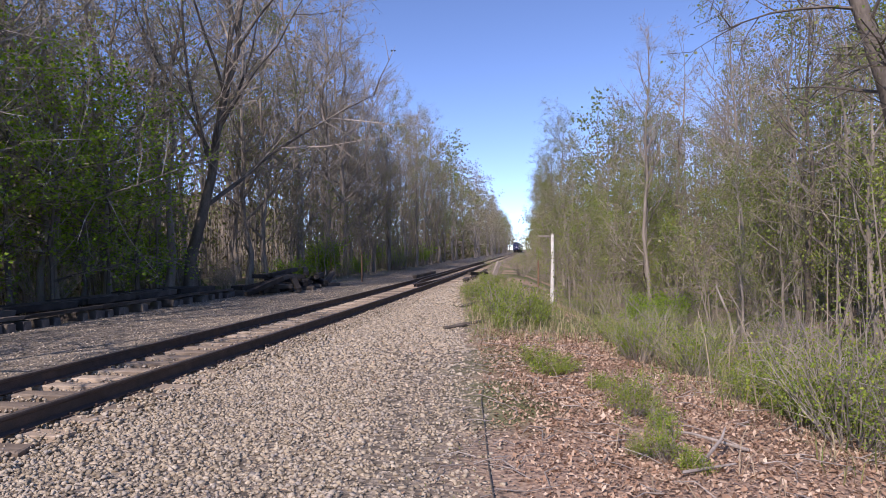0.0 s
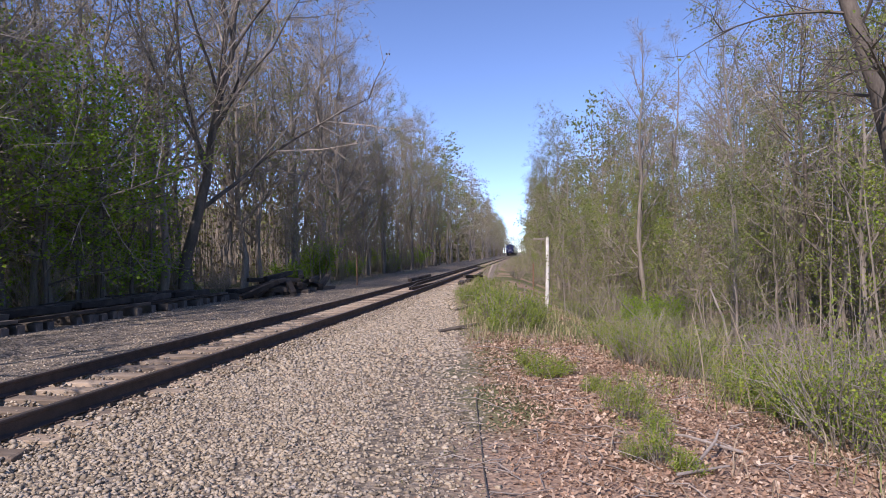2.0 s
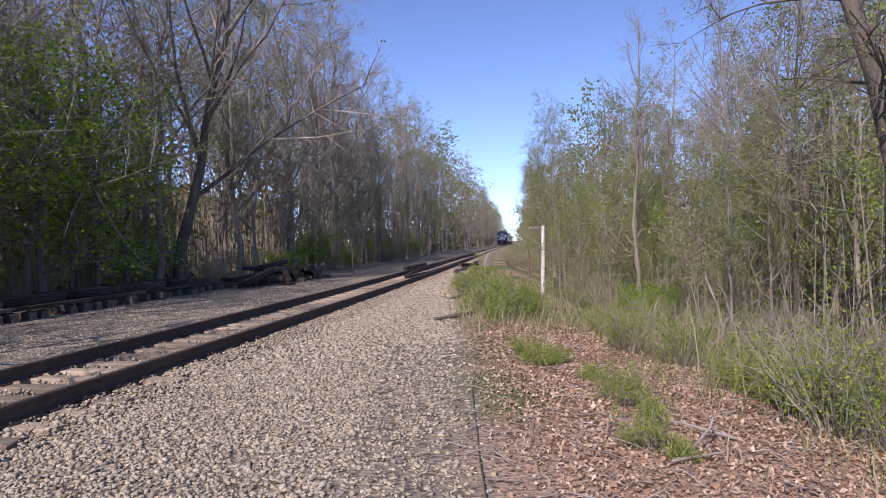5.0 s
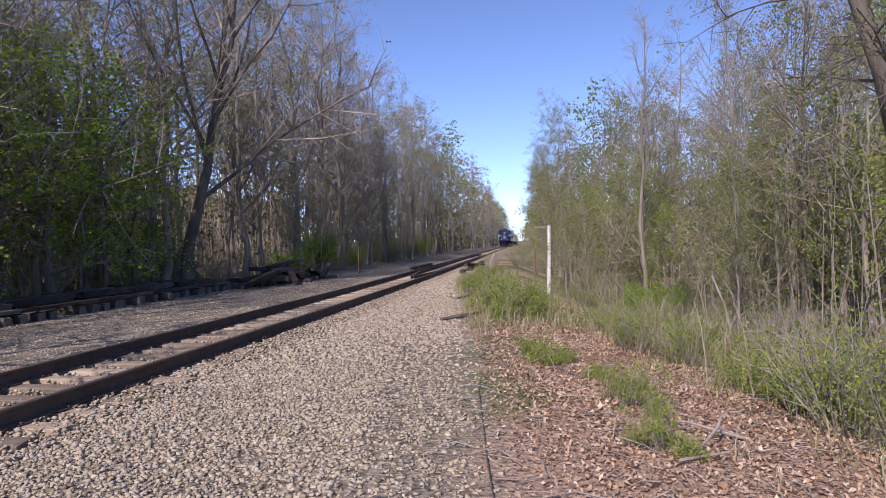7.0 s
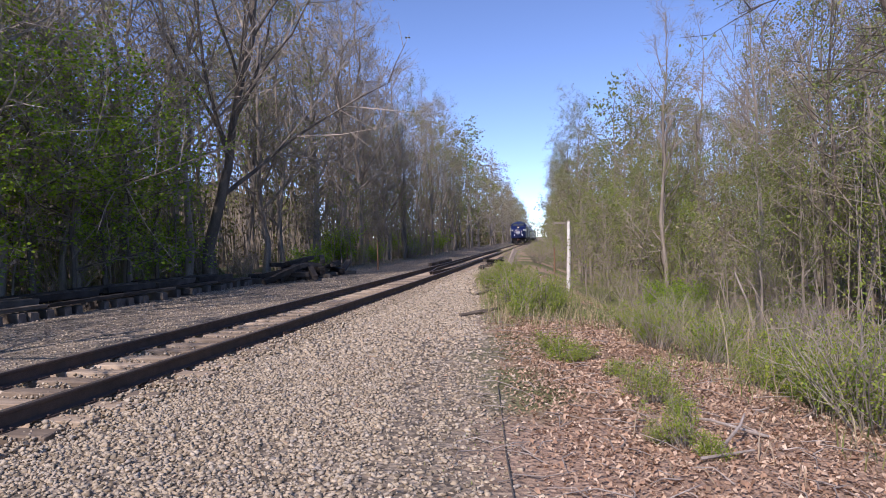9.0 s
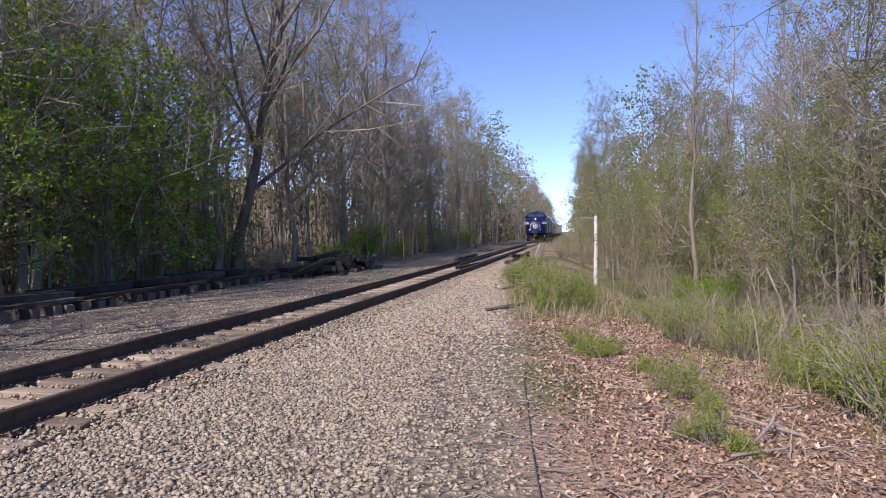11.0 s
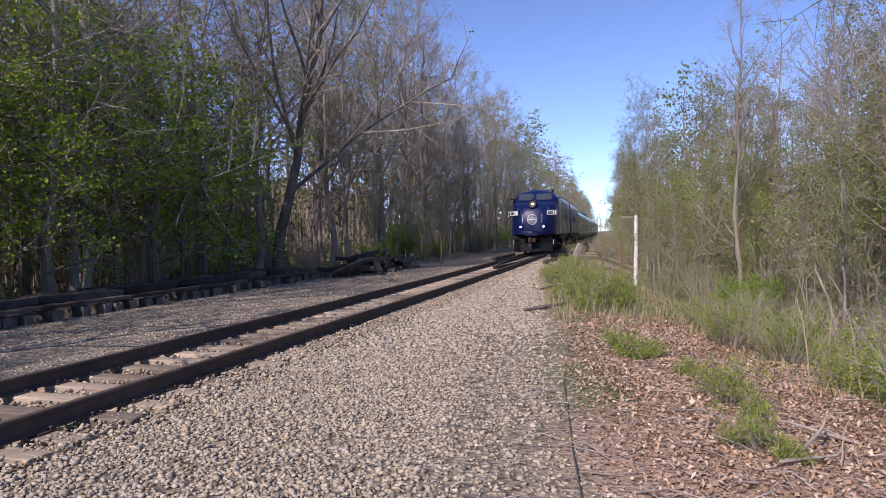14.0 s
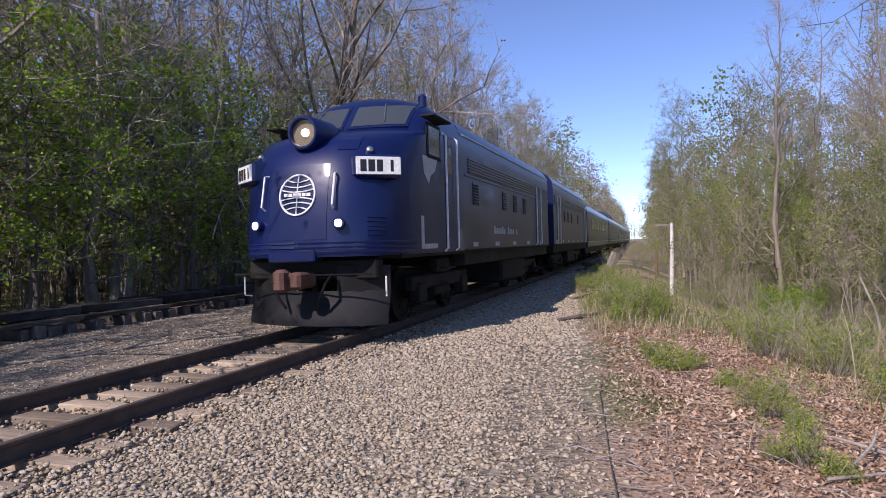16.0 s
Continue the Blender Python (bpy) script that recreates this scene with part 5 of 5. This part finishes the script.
def build_locomotive():
    L = 16.6
    car = thing("locomotive", "glossy dark blue streamlined diesel locomotive with lit headlights", "locomotive", group="train")
    d = -L / 2
    wheels = []
    zs = [1.28, 1.34, 1.4, 1.65, 1.9, 2.15, 2.4, 2.6, 2.8, 2.93, 3.05, 3.13, 3.2, 3.27, 3.34, 3.39, 3.44, 3.48, 3.51, 3.56, 3.7, 3.85, 4.0, 4.08, 4.15, 4.22, 4.28, 4.34, 4.39, 4.43, 4.455]
    g = Geo().loft([nose_ring(z, 4.2) for z in zs], False)
    part("nose", shifted(g, d), [M_BLUE], car, "rounded dark blue nose and cab", 50)
    g = Geo().loft([body_section(y) for y in (4.2, 6.0, 9.0, 12.0, 15.3, 15.6)], True, True)
    part("body", shifted(g, d), [M_BLUE], car, "dark blue body with an arched roof", 30)
    floor = Geo().box(-1.45, 1.45, 0.9, 15.5, 1.22, 1.3)
    part("floor", shifted(floor, d), [M_BLACK], car)
    # windscreen: a frame and a pane on each side of the post
    for s in (-1, 1):
        a, b = sorted((s * 0.10, s * 1.12))
        f = part("windscreen_frame", shifted(nose_patch(a - 0.05, b + 0.05, 3.60, 4.12, 0.012), d), [M_BLUE], car)
        part("windscreen", shifted(nose_patch(a, b, 3.645, 4.075, 0.02), d), [M_GLASS], f, "dark reflecting windscreen pane")
        part("wiper", shifted(skin_line([(s * 0.62, 4.10), (s * 0.70, 3.85), (s * 0.74, 3.70)], 0.010, 0.04), d), [M_CHROME], f, "bright wiper arm")
        # cab side: window, visor, door
        x = s * 1.52
        w = side_panel(car, "cab_window_frame", x, d + 2.05, d + 2.8, 3.02, 3.68, 0.014, M_BLACK)
        side_panel(w, "cab_window", x, d + 2.12, d + 2.73, 3.08, 3.62, 0.02, M_GLASS, "dark cab side window")
        part("visor", Geo().box(min(s * 1.46, s * 1.74), max(s * 1.46, s * 1.74), d + 1.9, d + 2.9, 3.74, 3.78, 0, 0.01), [M_BLACK], car, "dark visor over the cab window")
        dr = side_panel(car, "cab_door", x, d + 3.07, d + 3.59, 1.35, 3.6, 0.010, M_BLUE)
        side_panel(dr, "door_window", x, d + 3.17, d + 3.49, 2.8, 3.4, 0.018, M_GLASS)
        for yy in (2.97, 3.69):
            handrail(car, x, d + yy, 1.30, 3.6, r=0.022)
        for k in range(3):
            part("step", Geo().box(s * 1.45 - 0.1, s * 1.45 + 0.1, d + 3.1, d + 3.55, 0.35 + 0.3 * k, 0.38 + 0.3 * k, 0, 0.008), [M_BLACK], car)
        # pale emblem and corner stripe behind the nose
        side_panel(car, "corner_stripe", x, d + 1.68, d + 1.81, 1.36, 1.95, 0.006, M_GREYPAINT, "pale grey corner stripe", 0.002)
        side_panel(car, "corner_stripe", x, d + 1.84, d + 2.54, 1.36, 1.45, 0.006, M_GREYPAINT, "pale grey corner stripe", 0.002)
        em = Geo().add([(x + s * 0.006, d + 1.82, 3.04), (x + s * 0.006, d + 2.62, 3.04), (x + s * 0.006, d + 2.47, 2.80), (x + s * 0.006, d + 2.22, 2.70), (x + s * 0.006, d + 2.12, 2.54), (x + s * 0.006, d + 1.88, 2.72),
                       (x - s * 0.01, d + 1.82, 3.04), (x - s * 0.01, d + 2.62, 3.04), (x - s * 0.01, d + 2.47, 2.80), (x - s * 0.01, d + 2.22, 2.70), (x - s * 0.01, d + 2.12, 2.54), (x - s * 0.01, d + 1.88, 2.72)],
                      [(0, 1, 2, 3, 4, 5)] + [(k, (k + 1) % 6, 6 + (k + 1) % 6, 6 + k) for k in range(6)])
        part("side_emblem", em, [M_GREYPAINT], car, "pale grey emblem shape", None)
        bars_of(car, d + 7.0, d + 9.9, 1.66, 1.86, x, 13, M_GREYPAINT, 5)
        # nose fittings
        part("grab_rail", shifted(Geo().tube([nose_point(s * 0.62, 2.05, 0.0), nose_point(s * 0.62, 2.09, 0.09), nose_point(s * 0.62, 2.58, 0.09), nose_point(s * 0.62, 2.62, 0.0)], 0.018, 6), d), [M_WHITE], car, "white grab rail beside the nose door")
        lamp = part("ditch_light", shifted(Geo().tube([nose_point(s * 0.72, 1.80, -0.05), nose_point(s * 0.72, 1.80, 0.09) , nose_point(s * 0.72, 1.80, 0.10)], [0.10, 0.095, 0.085], 20), d), [M_BLUE], car)
        c = nose_point(s * 0.72, 1.80, 0.101)
        part("lens", Geo().disc((c.x, c.y + d, c.z), (s * 0.12, -1, 0), 0.064, 0.014, 20), [M_LAMP], lamp, "lit white lens")
        part("marker_light", shifted(Geo().tube([nose_point(s * 1.02, 3.00, 0.0), nose_point(s * 1.02, 3.00, 0.05), nose_point(s * 1.02, 3.00, 0.08)], [0.055, 0.055, 0.02], 12), d), [M_CHROME], car, "small bright marker light")
        # number board in its housing, turned out to the corner
        c = nose_point(s * 1.15, 2.72, 0.0)
        m = pose(c.x, c.y + d, c.z, 0, 0, s * 38)
        house = part("number_board", Geo().box(-0.40, 0.40, -0.17, 0.22, -0.19, 0.19, 0, 0.05).moved(m), [M_BLUE], car, "blue housing of the number board")
        part("board_face", Geo().box(-0.37, 0.37, -0.186, -0.16, -0.145, 0.145, 0, 0.01).moved(m), [M_WHITE], house, "white board with black bars")
        for bx, bw in ((-0.25, 0.10), (-0.115, 0.11), (0.02, 0.10), (0.22, 0.05)):
            part("board_bar", Geo().box(bx - bw / 2, bx + bw / 2, -0.191, -0.18, -0.095, 0.095, 0, 0.003).moved(m), [M_LETTER], house)
        # louvres low on the nose side
        for k in range(5):
            part("nose_louvre", shifted(skin_line([(s * 1.10, 1.62 + 0.07 * k), (s * 1.2, 1.62 + 0.07 * k), (s * 1.3, 1.62 + 0.07 * k)], 0.012, 0.004), d), [M_BLUE], car)
        # bands round the nose above the pilot
        xs = [s * v for v in (0.02, 0.4, 0.8, 1.1, 1.3, 1.4, 1.46, 1.505)]
        for z, r in ((1.50, 0.022), (1.43, 0.022), (1.35, 0.03)):
            part("nose_band", shifted(skin_line([(v, z) for v in xs], r, 0.0), d), [M_BLUE], car)
        # air hoses and lift bars at the front
        part("corner_grab", Geo().tube([(s * 1.28, d + 0.62, 0.62), (s * 1.33, d + 0.5, 0.64), (s * 1.33, d + 0.5, 0.95)], 0.016, 6), [M_WHITE], car, "white corner grab iron")
        part("air_hose", Geo().tube([(s * 0.5, d + 0.25, 1.0), (s * 0.48, d + 0.05, 0.85), (s * 0.36, d + 0.05, 0.6), (s * 0.30, d + 0.15, 0.45)], 0.025, 7), [M_PILOT], car, "grey air hose")
    # door, emblem and headlight on the centre line
    door = part("nose_door", shifted(nose_patch(-0.52, 0.52, 1.56, 2.78, 0.007), d), [M_BLUE], car)
    ring = lambda rx, rz, n=36: [(rx * math.cos(2 * math.pi * k / n), 2.28 + rz * math.sin(2 * math.pi * k / n)) for k in range(n + 1)]
    part("emblem_ring", shifted(skin_line(ring(0.315, 0.325), 0.018, 0.022), d), [M_WHITE], door, "white ring of the round emblem")
    for v in (0.0,):
        pts = [(v * 1.3 * math.cos(a), 2.28 + 0.31 * math.sin(a)) for a in (math.pi * (k / 12 - 0.5) for k in range(13))]
        part("emblem_meridian", shifted(skin_line(pts, 0.011, 0.022), d), [M_WHITE], door)
    for v in (-0.24, -0.16, -0.085, 0.085, 0.16, 0.24):
        hw = 0.30 * math.sqrt(max(0.0, 1 - (v / 0.31) ** 2))
        pts = [(hw * (k / 4 - 1), 2.28 + v + (0.05 if v > 0 else -0.05) * (-(1 - (k / 4 - 1) ** 2)) * 0.8) for k in range(9)]
        part("emblem_parallel", shifted(skin_line(pts, 0.011, 0.022), d), [M_WHITE], door)
    for k in range(6):
        a = -0.24 + 0.082 * k
        part("emblem_bar", shifted(nose_patch(a, a + 0.066, 2.253, 2.307, 0.026, 2, 1), d), [M_WHITE], door)
    c = nose_point(0, 3.26, 0)
    hl = part("headlight", Geo().lathe((0, c.y + d, 3.32), (0, -1, 0), [(-0.35, 0.30), (0.36, 0.285), (0.40, 0.265), (0.40, 0.232), (0.30, 0.22)], 28), [M_BLUE], car, "round headlight housing")
    part("reflector", Geo().disc((0, c.y + d - 0.301, 3.32), (0, -1, 0), 0.22, 0.012, 28), [M_REFLECTOR], hl, "dull golden reflector")
    for x in (0.02,):
        part("bulb", Geo().lathe((x, c.y + d - 0.31, 3.32), (0, -1, 0), [(0.0, 0.07), (0.04, 0.065), (0.055, 0.04)], 16), [M_LAMP], hl, "lit headlight bulb")
    part("nose_hatch", shifted(nose_patch(0.55, 0.86, 3.02, 3.24, 0.012, 4, 3), d), [M_BLUE], car)
    # buffer beam, pilot, coupler
    part("buffer_beam", Geo().box(-1.2, 1.2, d + 0.45, d + 0.7, 0.9, 1.24, 0, 0.03), [M_BLACK], car)
    part("beam_step", Geo().box(-0.5, 0.35, d - 0.04, d + 0.3, 1.2, 1.40, 0, 0.02), [M_BLUE], car, "blue step over the coupler")
    plow = Geo()
    rings = []
    for z, push in ((0.16, -0.02), (0.3, 0.0), (0.5, 0.07), (0.72, 0.12)):
        rings.append([(x, d + 0.2 + push + 0.42 * (abs(x) / 1.30) ** 2.4, z) for x in (-1.30, -1.2, -1.0, -0.7, -0.35, 0, 0.35, 0.7, 1.0, 1.2, 1.30)])
    plow.loft(rings, False)
    plow.loft([[(x, y + 0.03, z) for x, y, z in r] for r in reversed(rings)], False)
    part("pilot", plow, [M_PILOT], car, "curved grey-black pilot plate")
    for s in (-1, 1):
        pr = [[(s * x, d + 0.32 + 0.42 * (x / 1.30) ** 2.4, z) for x in (0.52, 0.7, 0.9, 1.1, 1.2, 1.30)] for z in (0.70, 0.9, 1.12)]
        pg = Geo().loft(pr, False)
        pg.loft([[(x, y + 0.03, z) for x, y, z in r] for r in reversed(pr)], False)
        part("pilot_side", pg, [M_BLACK], car, "black upper pilot plate")
    k = Geo().box(-0.14, 0.14, d - 0.2, d + 0.4, 0.78, 1.04, 0, 0.04)
    k.box(-0.24, -0.04, d - 0.36, d - 0.08, 0.74, 1.10, 0, 0.05)
    k.box(0.05, 0.24, d - 0.32, d - 0.08, 0.78, 1.06, 0, 0.05)
    k.box(-0.05, 0.06, d - 0.2, d - 0.06, 0.80, 1.0, 0, 0.03)
    part("coupler", k, [M_COUPLER], car, "rusty brown coupler")
    part("uncoupling_bar", Geo().tube([(-1.25, d + 0.1, 1.02), (-0.4, d - 0.05, 1.02), (0.4, d - 0.05, 1.0), (1.25, d + 0.15, 1.0)], 0.014, 6), [M_PILOT], car)
    # roof
    part("roof_beacon", Geo().tube([(1.12, d + 3.0, 4.08), (1.12, d + 3.0, 4.36), (1.12, d + 3.0, 4.40)], [0.09, 0.085, 0.04], 14), [M_BLUE], car, "blue roof beacon")
    unit_sides(car, d + 4.4, d + 15.6, [d + v for v in (5.3, 8.2, 9.6, 11.0)], [d + 13.3], wheels)
    for yy in (3.75, 12.6):
        add_truck(car, d + yy, wheels)
    return car, wheels, L


def build_booster():
    L = 15.4
    car = thing("booster_unit", "cabless dark blue diesel booster unit coupled behind the locomotive", "locomotive", group="train")
    a, b, wheels = -L / 2 + 0.4, L / 2 - 0.4, []
    part("body", Geo().loft([body_section(y) for y in (a, a + 0.3, -2.0, 2.0, b - 0.3, b)], True, True), [M_BLUE], car, "dark blue body with an arched roof", 30)
    part("diaphragm", Geo().box(-0.6, 0.6, a - 0.4, a, 1.2, 3.5, 0, 0.05), [M_BLACK], car, "black gangway bellows")
    part("coupler", Geo().box(-0.16, 0.16, -L / 2 - 0.1, L / 2 + 0.1, 0.72, 1.0, 0, 0.04), [M_BLACK], car)
    unit_sides(car, a, b, [a + v for v in (3.6, 5.0, 6.4, 9.4)], [a + 1.3, b - 1.5], wheels)
    for yy in (-4.5, 4.5):
        add_truck(car, yy, wheels)
    return car, wheels, L


def build_coach(dome, seed):
    L = 26.0
    car = thing("passenger_coach", "dark blue passenger coach with a glass roof dome" if dome else "dark blue passenger coach with a row of windows", "coach", group="train")
    a, b, wheels = -L / 2 + 0.35, L / 2 - 0.35, []
    prof = [(1.52, 1.0), (1.52, 3.2), (1.46, 3.5), (1.25, 3.8), (0.9, 4.0), (0.45, 4.1)]
    sec = lambda y: [(x, y, z) for x, z in prof] + [(-x, y, z) for x, z in reversed(prof)]
    part("body", Geo().loft([sec(y) for y in (a, a + 0.3, -6.0, 0.0, 6.0, b - 0.3, b)], True, True), [M_BLUE], car, "dark blue body", 30)
    part("diaphragm", Geo().box(-0.55, 0.55, a - 0.33, a, 1.2, 3.4, 0, 0.05), [M_BLACK], car, "black gangway bellows")
    part("underframe", Geo().box(-1.3, 1.3, a + 0.5, b - 0.5, 0.55, 1.02, 0, 0.04), [M_BLACK], car)
    part("coupler", Geo().box(-0.16, 0.16, -L / 2 - 0.1, L / 2 + 0.1, 0.72, 1.0, 0, 0.04), [M_BLACK], car)
    for s in (-1, 1):
        side_panel(car, "stripe", s * 1.52, a + 0.3, b - 0.3, 1.30, 1.36, 0.008, M_GREYPAINT, "thin pale stripe", 0.003)
        for k in range(9):
            y = a + 4.4 + 2.05 * k
            w = side_panel(car, "window_frame", s * 1.52, y - 0.62, y + 0.62, 2.12, 2.98, 0.012, M_BLUE)
            side_panel(w, "pane", s * 1.52, y - 0.55, y + 0.55, 2.19, 2.91, 0.018, M_GLASS, "dark window pane")
        side_panel(car, "door", s * 1.52, a + 0.6, a + 1.4, 1.2, 3.2, 0.012, M_BLUE)
    if dome:
        dm = Geo().loft([[(math.cos(t) * w, y, 3.85 + math.sin(t) * h) for t in (math.pi * k / 12 for k in range(13))] for y, w, h in ((-4.6, 0.9, 0.12), (-4.0, 1.15, 0.72), (-3.0, 1.2, 0.85), (0.0, 1.2, 0.88), (3.0, 1.2, 0.85), (4.0, 1.15, 0.72), (4.6, 0.9, 0.12))], False)
        d = part("dome", dm, [M_GLASS], car, "dark glass roof dome", 50)
        for y in (-3.0, -1.5, 0.0, 1.5, 3.0):
            part("dome_rib", Geo().tube([(math.cos(t) * 1.22, y, 3.85 + math.sin(t) * 0.9) for t in (math.pi * k / 12 for k in range(13))], 0.03, 5), [M_STEEL], d)
    for yy in (-9.0, 9.0):
        add_truck(car, yy, wheels)
    return car, wheels, L


CARS = [build_locomotive(), build_booster()] + [build_coach(k == 1, k) for k in range(5)]
SPEED, FRONT_AT_END = 16.7, 9.25


def motions():
    """The train comes on at an even speed along the track; its wheels roll."""
    back = 0.0
    for car, wheels, length in CARS:
        rows = []
        for k in range(33):
            t = k * 0.5
            y = FRONT_AT_END + SPEED * (16.0 - t) + back + length / 2
            rows.append((t, pose(track_x(y), y, RAIL_TOP, 0, 0, track_turn(y))))
        walk(car, rows)
        if back < 40:
            for ob, y in wheels:
                walk(ob, [(k / FPS, pose(0, y, WHEEL_R, math.degrees(SPEED / WHEEL_R) * k / FPS)) for k in range(16 * FPS + 1)])
        back += length


motions()
